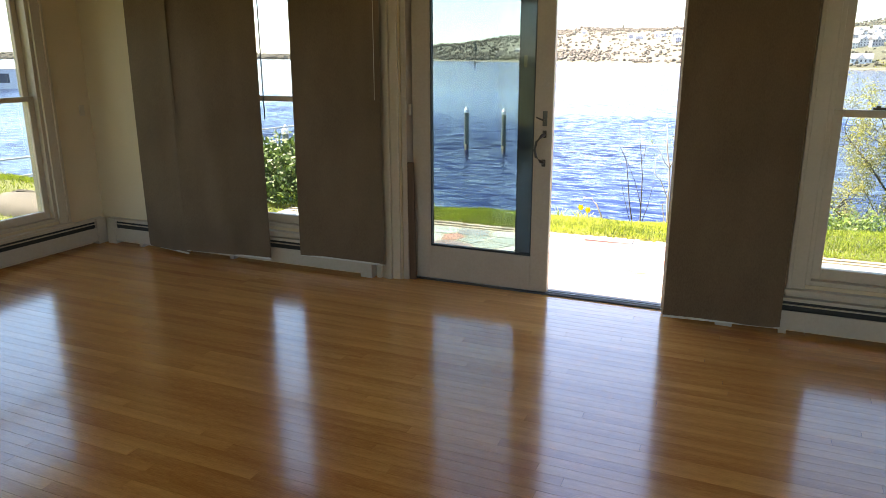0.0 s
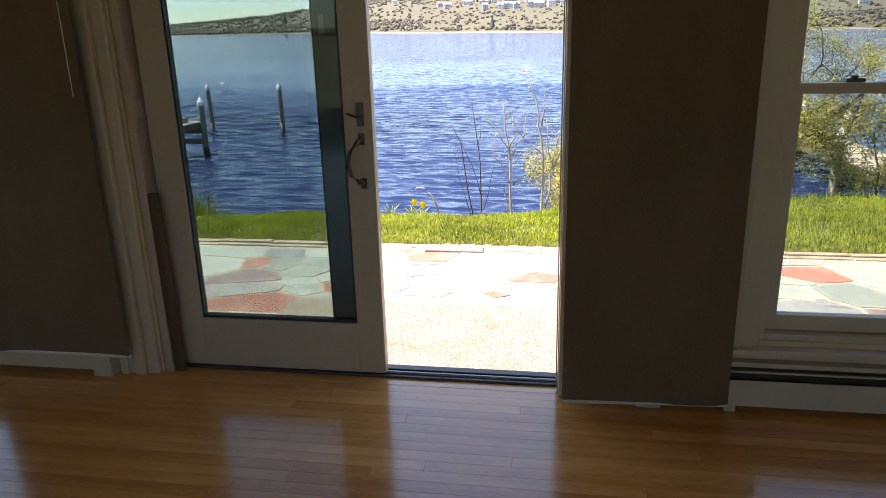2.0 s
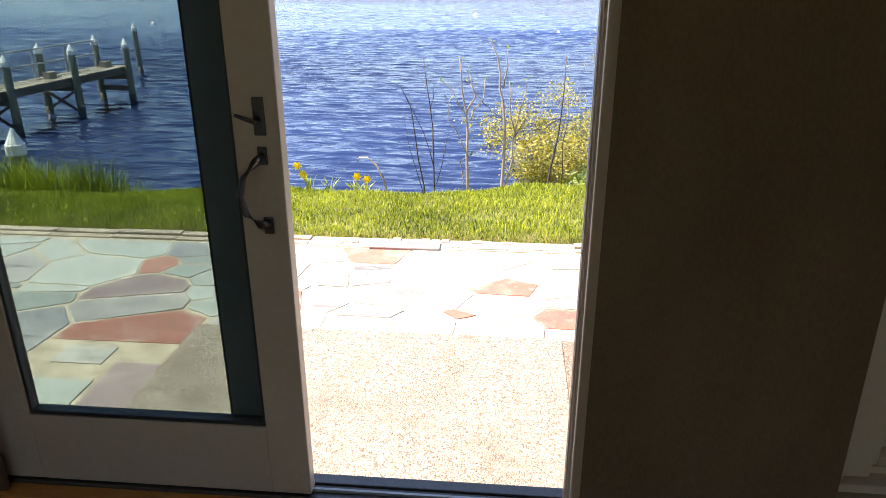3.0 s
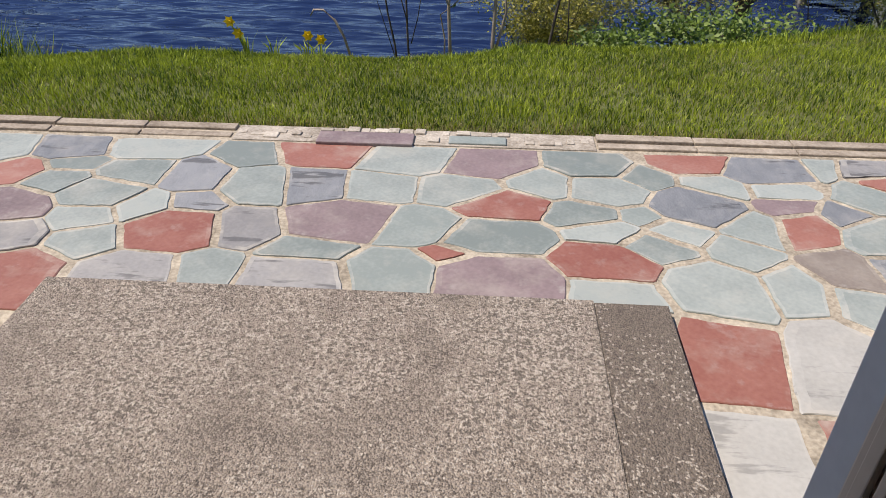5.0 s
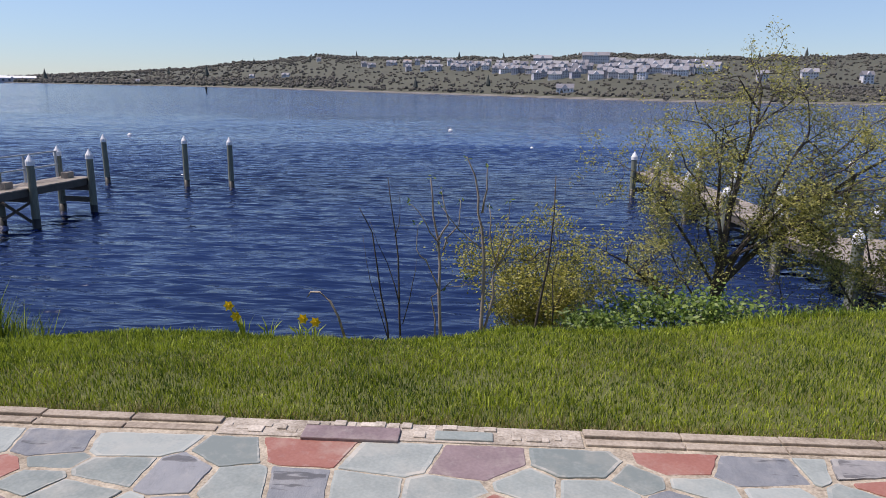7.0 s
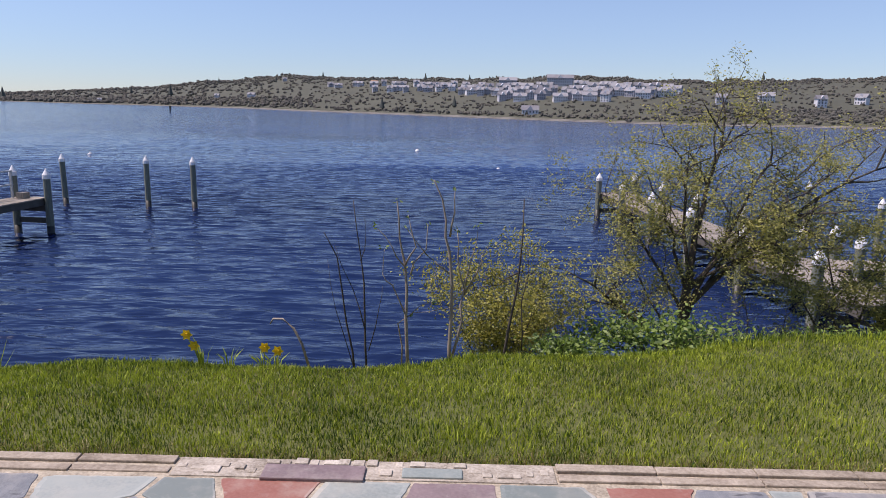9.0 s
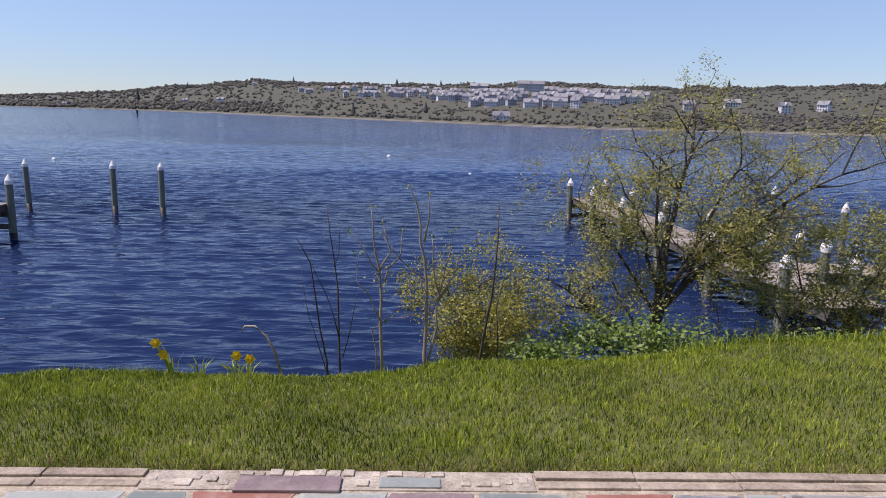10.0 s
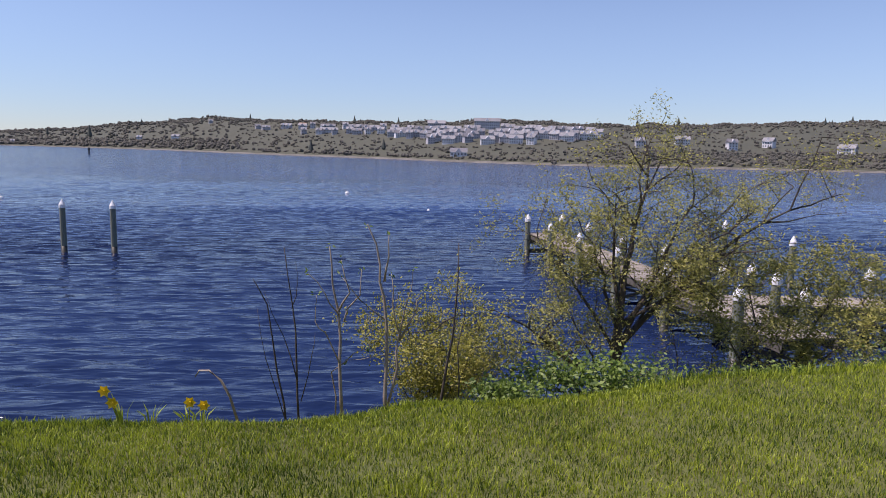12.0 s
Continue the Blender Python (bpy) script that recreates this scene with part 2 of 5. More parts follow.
def aggregate(name, dark, mid, pale, worn):
    """Weathered concrete: pebbles of many tones standing out of a worn grey-brown paste, with pale rubbed patches."""
    m = material(name, dark, mid, 0.9, 3.0, 45, 0.0)
    t = m.node_tree
    b = t.nodes["Principled BSDF"]
    colour = b.inputs["Base Color"].links[0].from_socket
    co = t.nodes.new("ShaderNodeTexCoord")
    patch = t.nodes.new("ShaderNodeTexNoise")
    patch.inputs["Scale"].default_value, patch.inputs["Detail"].default_value, patch.inputs["Roughness"].default_value = 2.4, 8, 0.70
    t.links.new(co.outputs["Object"], patch.inputs["Vector"])
    height = None
    for scale, cut, tone in ((100, 0.52, mid), (180, 0.46, pale), (280, 0.55, pale), (140, 0.85, (0.50, 0.45, 0.39)), (130, 0.84, dark)):
        v, sep, gt, mx = t.nodes.new("ShaderNodeTexVoronoi"), t.nodes.new("ShaderNodeSeparateColor"), t.nodes.new("ShaderNodeMath"), t.nodes.new("ShaderNodeMix")
        v.inputs["Scale"].default_value = scale
        t.links.new(co.outputs["Object"], v.inputs["Vector"])
        t.links.new(v.outputs["Color"], sep.inputs[0])
        lift = t.nodes.new("ShaderNodeMath")
        lift.operation = "MULTIPLY_ADD"
        lift.inputs[1].default_value = 2.5 * worn
        t.links.new(patch.outputs["Fac"], lift.inputs[0])
        lift.inputs[2].default_value = -1.25 * worn
        tot = t.nodes.new("ShaderNodeMath")
        t.links.new(lift.outputs[0], tot.inputs[0])
        t.links.new(sep.outputs[0], tot.inputs[1])
        gt.operation = "GREATER_THAN"
        gt.inputs[1].default_value = cut
        t.links.new(tot.outputs[0], gt.inputs[0])
        scaled = t.nodes.new("ShaderNodeMath")
        scaled.operation = "MULTIPLY"
        scaled.inputs[1].default_value = 0.68
        t.links.new(gt.outputs[0], scaled.inputs[0])
        mx.data_type = "RGBA"
        mx.inputs["B"].default_value = (*tone, 1)
        t.links.new(scaled.outputs[0], mx.inputs["Factor"])
        t.links.new(colour, mx.inputs["A"])
        colour = mx.outputs["Result"]
        if scale == 180:
            height = v.outputs["Distance"]
    t.links.new(colour, b.inputs["Base Color"])
    for h, strength, dist, flip in ((height, 0.9, 0.006, True), (patch.outputs["Fac"], 0.5, 0.02, False)):
        bp = t.nodes.new("ShaderNodeBump")
        bp.inputs["Strength"].default_value, bp.inputs["Distance"].default_value, bp.invert = strength, dist, flip
        t.links.new(h, bp.inputs["Height"])
        if b.inputs["Normal"].links:
            t.links.new(b.inputs["Normal"].links[0].from_socket, bp.inputs["Normal"])
        t.links.new(bp.outputs[0], b.inputs["Normal"])
    return m


SLAB = aggregate("exposed_aggregate", (0.078, 0.063, 0.053), (0.205, 0.172, 0.145), (0.345, 0.295, 0.248), 1.0)
# the same aggregate in darker tones, for the side strip
SLABD = aggregate("dark_aggregate", (0.075, 0.061, 0.051), (0.145, 0.12, 0.10), (0.205, 0.172, 0.143), 0.6)
CRUMBLE = material("crumbled_pale_concrete", (0.20, 0.17, 0.135), (0.62, 0.57, 0.50), 0.9, 11, 70, 0.9, dist=0.012, objects=0.15)
CURB = material("weathered_edging", (0.15, 0.12, 0.09), (0.46, 0.40, 0.33), 0.9, 7, 60, 0.8, dist=0.010, objects=0.12)
SOIL = material("lawn_soil", (0.055, 0.07, 0.016), (0.14, 0.15, 0.045), 0.95, 1.2, 40, 0.6, dist=0.02)
GRASS = leafy("grass_blade", (0.028, 0.076, 0.005), (0.42, 0.50, 0.042), 0.55, 0.3)
DRYG = leafy("dry_grass", (0.22, 0.19, 0.07), (0.40, 0.34, 0.16), 0.7, 0.3)
BARK = material("grey_brown_bark", (0.032, 0.026, 0.022), (0.085, 0.07, 0.058), 0.9, 12, 90, 0.5)
TWIG = material("pale_twig", (0.19, 0.155, 0.125), (0.37, 0.315, 0.26), 0.85, 10, 90, 0.3)
LEAFY = leafy("young_olive_leaf", (0.17, 0.18, 0.032), (0.42, 0.40, 0.105), 0.9, 0.45)
LEAFG = leafy("fresh_green_leaf", (0.06, 0.12, 0.015), (0.20, 0.29, 0.05), 0.9, 0.35)
LEAFB = leafy("yellow_green_leaf", (0.19, 0.19, 0.025), (0.44, 0.41, 0.08), 0.9, 0.45)
LEAFD = leafy("evergreen_leaf", (0.03, 0.065, 0.015), (0.13, 0.21, 0.05), 0.9, 0.15)
PETAL = leafy("daffodil_petal", (0.75, 0.48, 0.01), (0.85, 0.62, 0.03), 0.6, 0.3)
PILE = material("treated_pile", (0.10, 0.115, 0.085), (0.22, 0.235, 0.19), 0.85, 3, 50, 0.4, stretch=(6, 6, 1))
WETP = material("wet_pile_foot", (0.012, 0.014, 0.012), (0.03, 0.032, 0.028), 0.5, 6, 50, 0.3)
CAP = material("white_pile_cap", (0.72, 0.72, 0.72), (0.82, 0.82, 0.82), 0.4, 6, 50, 0.05)
DECK = material("pier_timber", (0.19, 0.165, 0.135), (0.36, 0.32, 0.27), 0.85, 4, 60, 0.4, stretch=(1, 8, 1), objects=0.3)
BEAM = material("pier_dark_timber", (0.06, 0.055, 0.045), (0.12, 0.105, 0.09), 0.85, 4, 60, 0.4)
RAIL = material("grey_rail", (0.33, 0.34, 0.33), (0.46, 0.47, 0.46), 0.5, 6, 60, 0.1)
MEADOW = material("far_meadow", (0.056, 0.060, 0.044), (0.088, 0.090, 0.062), 0.95, 0.03, 0.3, 0.0)
# far woods and conifers: aerial haze is put into their greyed tones
WOODS = material("far_woods", (0.066, 0.066, 0.062), (0.115, 0.108, 0.086), 0.95, 0.03, 0.6, 0.0, island=0.3)
FIR = material("far_conifer", (0.055, 0.065, 0.06), (0.085, 0.095, 0.08), 0.95, 0.05, 0.6, 0.0)
BEACH = material("far_beach", (0.15, 0.14, 0.125), (0.25, 0.235, 0.22), 0.95, 0.05, 0.6, 0.0)
HWALL = material("far_house_wall", (0.40, 0.40, 0.44), (0.68, 0.68, 0.71), 0.7, 0.2, 2, 0.0, objects=0.7)
HROOF = material("far_house_roof", (0.16, 0.16, 0.18), (0.28, 0.28, 0.30), 0.8, 0.2, 2, 0.0, objects=0.6)
HROOFR = material("far_terracotta_roof", (0.40, 0.22, 0.14), (0.50, 0.29, 0.19), 0.8, 0.2, 2, 0.0)
HWIN = material("far_house_window", (0.05, 0.06, 0.08), (0.09, 0.10, 0.13), 0.2, 0.2, 2, 0.0)
SIDING = material("outer_siding", (0.45, 0.44, 0.41), (0.54, 0.53, 0.50), 0.7, 3, 40, 0.1)


def water_material():
    m = bpy.data.materials.new("sound_water")
    m.use_nodes = True
    t = m.node_tree
    b = t.nodes["Principled BSDF"]
    b.inputs["Base Color"].default_value = (0.010, 0.026, 0.065, 1)
    b.inputs["Roughness"].default_value = 0.10
    b.inputs["Specular IOR Level"].default_value = 0.5
    b.inputs["IOR"].default_value = 1.33
    co, mp = t.nodes.new("ShaderNodeTexCoord"), t.nodes.new("ShaderNodeMapping")
    mp.inputs["Scale"].default_value = (0.45, 1.5, 1)
    mp.inputs["Rotation"].default_value = (0, 0, radians(8))
    t.links.new(co.outputs["Object"], mp.inputs[0])
    nb, ramp = t.nodes.new("ShaderNodeTexNoise"), t.nodes.new("ShaderNodeValToRGB")
    mb = t.nodes.new("ShaderNodeMapping")
    mb.inputs["Scale"].default_value = (0.004, 0.03, 1)
    t.links.new(co.outputs["Object"], mb.inputs[0])
    t.links.new(mb.outputs[0], nb.inputs["Vector"])
    nb.inputs["Scale"].default_value, nb.inputs["Detail"].default_value = 1.0, 4
    ramp.color_ramp.elements[0].position, ramp.color_ramp.elements[1].position = 0.35, 0.68
    ramp.color_ramp.elements[0].color, ramp.color_ramp.elements[1].color = (0.004, 0.009, 0.036, 1), (0.026, 0.060, 0.175, 1)
    t.links.new(nb.outputs["Fac"], ramp.inputs[0])
    t.links.new(ramp.outputs[0], b.inputs["Base Color"])
    prev = None
    for scale, detail, strength, distance in ((0.8, 3, 0.9, 0.30), (3.2, 2, 0.5, 0.05), (0.012, 3, 0.4, 3.0)):
        n, bp = t.nodes.new("ShaderNodeTexNoise"), t.nodes.new("ShaderNodeBump")
        n.inputs["Scale"].default_value, n.inputs["Detail"].default_value = scale, detail
        bp.inputs["Strength"].default_value, bp.inputs["Distance"].default_value = strength, distance
        t.links.new(mp.outputs[0], n.inputs["Vector"])
        t.links.new(n.outputs["Fac"], bp.inputs["Height"])
        if prev:
            t.links.new(prev.outputs[0], bp.inputs["Normal"])
        prev = bp
    t.links.new(prev.outputs[0], b.inputs["Normal"])
    return m


WATER = water_material()


# ---- mesh helpers ----
def mesh_object(name, bm, mat, parent=None, label="", smooth=False):
    me = bpy.data.meshes.new(name)
    bm.to_mesh(me)
    bm.free()
    if mat:
        me.materials.append(mat)
    if smooth:
        me.polygons.foreach_set("use_smooth", [True] * len(me.polygons))
    ob = new(name, me)
    if parent:
        ob.parent = parent
    return tagged(ob, label)


def part(name, bm, mat, parent, label="", smooth=False):
    return mesh_object(name, bm, mat, parent, label, smooth)


def raw(name, verts, faces, mat, parent=None, label="", smooth=False):
    me = bpy.data.meshes.new(name)
    me.from_pydata(verts, [], faces)
    me.materials.append(mat)
    if smooth:
        me.polygons.foreach_set("use_smooth", [True] * len(me.polygons))
    ob = new(name, me)
    if parent:
        ob.parent = parent
    return tagged(ob, label)


def box(x0, x1, y0, y1, z0, z1, bevel=0.0, bm=None):
    own = bmesh.new()
    bmesh.ops.create_cube(own, size=1.0, matrix=Matrix.LocRotScale(((x0 + x1) / 2, (y0 + y1) / 2, (z0 + z1) / 2), None, (x1 - x0, y1 - y0, z1 - z0)))
    if bevel:
        bmesh.ops.bevel(own, geom=own.edges[:], offset=bevel, segments=2, affect="EDGES", profile=0.6)
    if bm is None:
        return own
    tmp = bpy.data.meshes.new("tmp")
    own.to_mesh(tmp)
    own.free()
    bm.from_mesh(tmp)
    bpy.data.meshes.remove(tmp)
    return bm


def boxes(*rows, bevel=0.0):
    bm = bmesh.new()
    for row in rows:
        box(*row, bevel=bevel, bm=bm)
    return bm


def thing(name, place=(0, 0, 0), label="", category="", group="", kind=""):
    ob = new(name)
    ob.location = place
    ob.empty_display_size = 0.1
    return tagged(ob, label, category, group, kind)


def tube(points, radii, sides=6, verts=None, faces=None):
    """A tapered tube along points, appended to verts and faces."""
    verts, faces = ([], []) if verts is None else (verts, faces)
    base = len(verts)
    pts = [Vector(p) for p in points]
    for i, p in enumerate(pts):
        d = (pts[min(i + 1, len(pts) - 1)] - pts[max(i - 1, 0)]).normalized()
        a = d.orthogonal().normalized()
        b = d.cross(a)
        for k in range(sides):
            w = 2 * math.pi * k / sides
            verts.append(tuple(p + (a * math.cos(w) + b * math.sin(w)) * radii[i]))
    for i in range(len(pts) - 1):
        for k in range(sides):
            q = base + i * sides
            faces.append((q + k, q + (k + 1) % sides, q + sides + (k + 1) % sides, q + sides + k))
    faces.append(tuple(base + k for k in reversed(range(sides))))
    faces.append(tuple(base + (len(pts) - 1) * sides + k for k in range(sides)))
    return verts, faces


# ---- the room ----
X0, X1, YB, YI, YO, ZC = -3.74, 4.60, -7.2, -0.05, 0.14, 2.62   # inner faces, outer face, ceiling


def wall_with_holes(name, axis, a0, a1, d0, d1, z0, z1, holes, label):
    """A thick wall along an axis, cut through by holes (a0, a1, z0, z1)."""
    cuts = sorted({a0, a1, *(h[0] for h in holes), *(h[1] for h in holes)})
    bm = bmesh.new()
    for p, q in zip(cuts, cuts[1:]):
        spans, low = [], z0
        for h in sorted((h for h in holes if h[0] <= p and h[1] >= q), key=lambda h: h[2]):
            if h[2] > low:
                spans.append((low, h[2]))
            low = h[3]
        if low < z1:
            spans.append((low, z1))
        for lo, hi in spans:
            box(*((p, q, d0, d1) if axis == "x" else (d0, d1, p, q)), lo, hi, bm=bm)
    bmesh.ops.remove_doubles(bm, verts=bm.verts[:], dist=1e-5)
    return tagged(mesh_object(name, bm, WALL), label, "wall", kind="structure")


DOOR = (-0.985, 0.83, -0.02, 2.08)          # hole of the sliding door
WIN_R = (1.44, 2.245, 0.27, 2.03)
WIN_L = (-2.80, -1.58, 0.27, 2.03)
WIN_S = (-1.65, -0.46, 0.24, 2.03)           # in the side wall, along y
wall_with_holes("wall_north", "x", X0 - 0.19, X1 + 0.19, YI, YO, -0.25, 2.75, [DOOR, WIN_R, WIN_L], "cream painted wall with a sliding door and windows")
wall_with_holes("wall_west", "y", YB, YI, X0 - 0.19, X0, -0.25, 2.75, [WIN_S], "cream painted side wall with a sash window")
# unseen east and south windows, added to let fill light into the room
ADDED_WIN_E = [(-6.6, -4.9, 0.5, 2.25)]
ADDED_WIN_B = [(-3.0, -1.0, 0.25, 2.35), (-0.6, 1.7, 0.25, 2.35), (2.1, 4.2, 0.25, 2.35)]
wall_with_holes("wall_east", "y", YB, YI, X1, X1 + 0.19, -0.25, 2.75, ADDED_WIN_E, "unseen cream painted wall with wide windows added for light")
wall_with_holes("wall_south", "x", X0 - 0.19, X1 + 0.19, YB - 0.19, YB, -0.25, 2.75, ADDED_WIN_B, "unseen cream painted wall with wide windows added for light")
tagged(mesh_object("ceiling", box(X0, X1, YB, YI, ZC, ZC + 0.1), CEIL), "plain white painted ceiling", "ceiling", kind="structure")
# unseen roof; the west overhang is added to keep sun out of the side window
tagged(mesh_object("roof", boxes((X0 - 1.7, X1 + 0.75, YB - 0.5, 0.36, 2.756, 2.90), (X0 - 1.7, X1 + 0.75, 0.33, 0.364, 2.62, 2.752)), SIDING), "unseen low roof with a wide side overhang added to block sun", "roof", kind="structure")
floor = tagged(mesh_object("floor", box(X0, X1, YB, YI, -0.12, -0.008), SUBF), "glossy honey oak strip floor", "floor", kind="structure")


def window_unit(name, label, holes, along, d_in, sign):
    """A double-hung window in a hole; along: axis of the wall, d_in: inner wall face, sign: outward."""
    a0, a1, z0, z1 = holes
    top = thing(name, (0, 0, 0), label, "window", kind="structure")

    def slab(p, q, e, f, lo, hi, bm=None, bevel=0.004):
        lo_d, hi_d = sorted((d_in + sign * e, d_in + sign * f))
        return box(*((p, q, lo_d, hi_d) if along == "x" else (lo_d, hi_d, p, q)), lo, hi, bevel=bevel, bm=bm)

    frame_bm = bmesh.new()
    for p, q, lo, hi in ((a0, a0 + 0.03, z0, z1), (a1 - 0.03, a1, z0, z1), (a0 + 0.03, a1 - 0.03, z1 - 0.03, z1), (a0 + 0.03, a1 - 0.03, z0, z0 + 0.025)):
        slab(p, q, 0.005, 0.18, lo, hi, frame_bm)
    part("window_frame", frame_bm, TRIM, top)
    mid = (z0 + z1) / 2 + 0.03
    for which, e, lo, hi in (("lower_sash", 0.045, z0 + 0.027, mid + 0.02), ("upper_sash", 0.09, mid - 0.02, z1 - 0.032)):
        bm = bmesh.new()
        p, q = a0 + 0.032, a1 - 0.032
        slab(p, p + 0.045, e, e + 0.04, lo, hi, bm)
        slab(q - 0.045, q, e, e + 0.04, lo, hi, bm)
        low = 0.06 if which == "lower_sash" else 0.036
        slab(p + 0.045, q - 0.045, e, e + 0.04, lo, lo + low, bm)
        slab(p + 0.045, q - 0.045, e, e + 0.04, hi - 0.036, hi, bm)
        sash = part(which, bm, TRIM, top)
        pane = part("pane", slab(p + 0.043, q - 0.043, e + 0.018, e + 0.022, lo + low - 0.004, hi - 0.034, bevel=0), GLASS, sash, "clear window glass")
        pane.visible_shadow = False
    lock = slab((a0 + a1) / 2 - 0.2, (a0 + a1) / 2 - 0.14, 0.03, 0.07, mid + 0.022, mid + 0.036, bevel=0.004)
    slab((a0 + a1) / 2 - 0.185, (a0 + a1) / 2 - 0.165, 0.03, 0.05, mid + 0.034, mid + 0.046, lock, 0.003)
    part("sash_lock", lock, BRONZE, top, "small dark metal sash lock")
    # casing on the wall face, built in two steps
    cas = bmesh.new()
    w = 0.085
    for p, q, lo, hi in ((a0 - w, a0 + 0.006, z0 - 0.02, z1 + w), (a1 - 0.006, a1 + w, z0 - 0.02, z1 + w), (a0 + 0.006, a1 - 0.006, z1 - 0.006, z1 + w)):
        slab(p, q, -0.018, 0.0, lo, hi, cas)
    for p, q, lo, hi in ((a0 - w, a0 - w + 0.022, z0 - 0.02, z1 + w), (a1 + w - 0.022, a1 + w, z0 - 0.02, z1 + w)):
        slab(p, q, -0.032, -0.018, lo, hi, cas)
    part("window_casing", cas, TRIM, top)
    sill = slab(a0 - w - 0.01, a1 + w + 0.01, -0.05, 0.04, z0 - 0.045, z0 - 0.02, bevel=0.006)
    part("window_sill", sill, TRIM, top)
    part("apron", slab(a0 - w, a1 + w, -0.022, 0.0, z0 - 0.115, z0 - 0.047), TRIM, top)
    return top


window_unit("window_1", "white double-hung window with clear panes", WIN_R, "x", YI, 1)
window_unit("window_2", "white double-hung window half covered by blinds", WIN_L, "x", YI, 1)
window_unit("window_3", "white double-hung window in the side wall", WIN_S, "y", X0, -1)
# units for the added, unseen windows that brighten the room
for n, hole in enumerate(ADDED_WIN_E):
    window_unit(f"window_{4 + n}", "unseen wide white double-hung window added for room light", hole, "y", X1, 1)
for n, hole in enumerate(ADDED_WIN_B):
    window_unit(f"window_{5 + n}", "unseen wide white double-hung window added for room light", hole, "x", YB, -1)


# ---- sliding door ----
def panel(name, x0, x1, y0, y1, z0, z1, left, right, low, high, mat, glass_mat, parent):
    bm = bmesh.new()
    box(x0, x0 + left, y0, y1, z0, z1, 0.004, bm)
    box(x1 - right, x1, y0, y1, z0, z1, 0.004, bm)
    box(x0 + left, x1 - right, y0, y1, z0, z0 + low, 0.003, bm)
    box(x0 + left, x1 - right, y0, y1, z1 - high, z1, 0.003, bm)
    p = part(name, bm, mat, parent)
    g = boxes((x0 + left, x0 + left + 0.008, y0 + 0.006, y1 - 0.006, z0 + low, z1 - high), (x1 - right - 0.008, x1 - right, y0 + 0.006, y1 - 0.006, z0 + low, z1 - high),
              (x0 + left + 0.008, x1 - right - 0.008, y0 + 0.006, y1 - 0.006, z0 + low, z0 + low + 0.012), (x0 + left + 0.008, x1 - right - 0.008, y0 + 0.006, y1 - 0.006, z1 - high - 0.008, z1 - high))
    part("gasket", g, GASKET, p, "black glazing gasket")
    ym = (y0 + y1) / 2
    pane = part("pane", box(x0 + left + 0.004, x1 - right - 0.004, ym - 0.003, ym + 0.003, z0 + low + 0.006, z1 - high - 0.004), glass_mat, p, "slightly tinted glass pane")
    pane.visible_shadow = False
    return p


door = thing("door_1", (0, 0, 0), "cream sliding patio door standing half open", "door", kind="structure")
part("door_frame", boxes((-0.98, -0.945, YI + 0.005, YO + 0.02, 0.0, 2.075), (0.715, 0.825, YI + 0.005, -0.004, 0.0, 2.075), (0.79, 0.825, -0.002, YO - 0.03, 0.0, 2.075), (-0.945, 0.715, YI + 0.005, YO + 0.02, 2.035, 2.075), (0.715, 0.79, -0.002, YO + 0.02, 2.035, 2.075), bevel=0.004), DOORP, door)
part("jamb_liner", boxes((0.708, 0.7135, -0.04, -0.03, 0.02, 2.03), (0.708, 0.7135, -0.022, -0.008, 0.02, 2.03), bevel=0.0015), DOORP, door)
part("outer_jamb", boxes((0.80, 0.86, YO - 0.028, YO + 0.03, -0.10, 2.12), (-1.03, -0.985, YO + 0.002, YO + 0.03, -0.10, 2.12), bevel=0.004), JAMB, door, "grey clad outer jamb")
part("threshold", box(-1.0, 0.714, -0.0495, 0.004, -0.02, 0.001, 0.001), OAKR, door, "oak board at the foot of the door")
part("sill", boxes((-0.945, 0.714, 0.005, 0.015, -0.01, 0.012), (-0.945, 0.788, 0.018, 0.068, -0.01, 0.006), (-0.945, 0.788, 0.071, 0.112, -0.035, 0.012), bevel=0.003), SILL, door, "dark metal door sill")
part("door_track", boxes((-0.945, 0.788, 0.038, 0.046, 0.006, 0.016)), RAIL, door)
moved = panel("sliding_panel", -0.93, 0.0, 0.012, 0.056, 0.018, 2.032, 0.125, 0.113, 0.222, 0.11, DOORP, TINT, door)
panel("fixed_panel", -0.943, -0.105, 0.074, 0.116, 0.018, 2.032, 0.06, 0.125, 0.12, 0.10, GREYF, TINT, door)
LOW = -0.055
hv, hf = tube([(-0.047, 0.006, 0.895 + LOW), (-0.057, -0.022, 0.905 + LOW), (-0.081, -0.040, 0.935 + LOW), (-0.089, -0.045, 0.98 + LOW), (-0.081, -0.040, 1.025 + LOW), (-0.057, -0.022, 1.055 + LOW), (-0.047, 0.006, 1.065 + LOW)],
              [0.012, 0.010, 0.0085, 0.008, 0.0085, 0.010, 0.012], 10)
raw("handle", hv, hf, BRONZE, moved, "curved dark bronze pull handle", True)
for z in (0.893, 1.067):
    part("handle_mount", box(-0.058, -0.034, 0.004, 0.0125, z - 0.022 + LOW, z + 0.022 + LOW, 0.004), BRONZE, moved)
part("latch_plate", box(-0.060, -0.032, 0.005, 0.0125, 1.115 + LOW, 1.205 + LOW, 0.003), BRONZE, moved, "dark bronze thumb latch")
lv, lf = tube([(-0.046, 0.008, 1.15 + LOW), (-0.051, -0.018, 1.152 + LOW), (-0.078, -0.022, 1.163 + LOW), (-0.092, -0.022, 1.168 + LOW)], [0.007, 0.006, 0.005, 0.004], 6)
raw("latch_lever", lv, lf, BRONZE, moved, "", True)
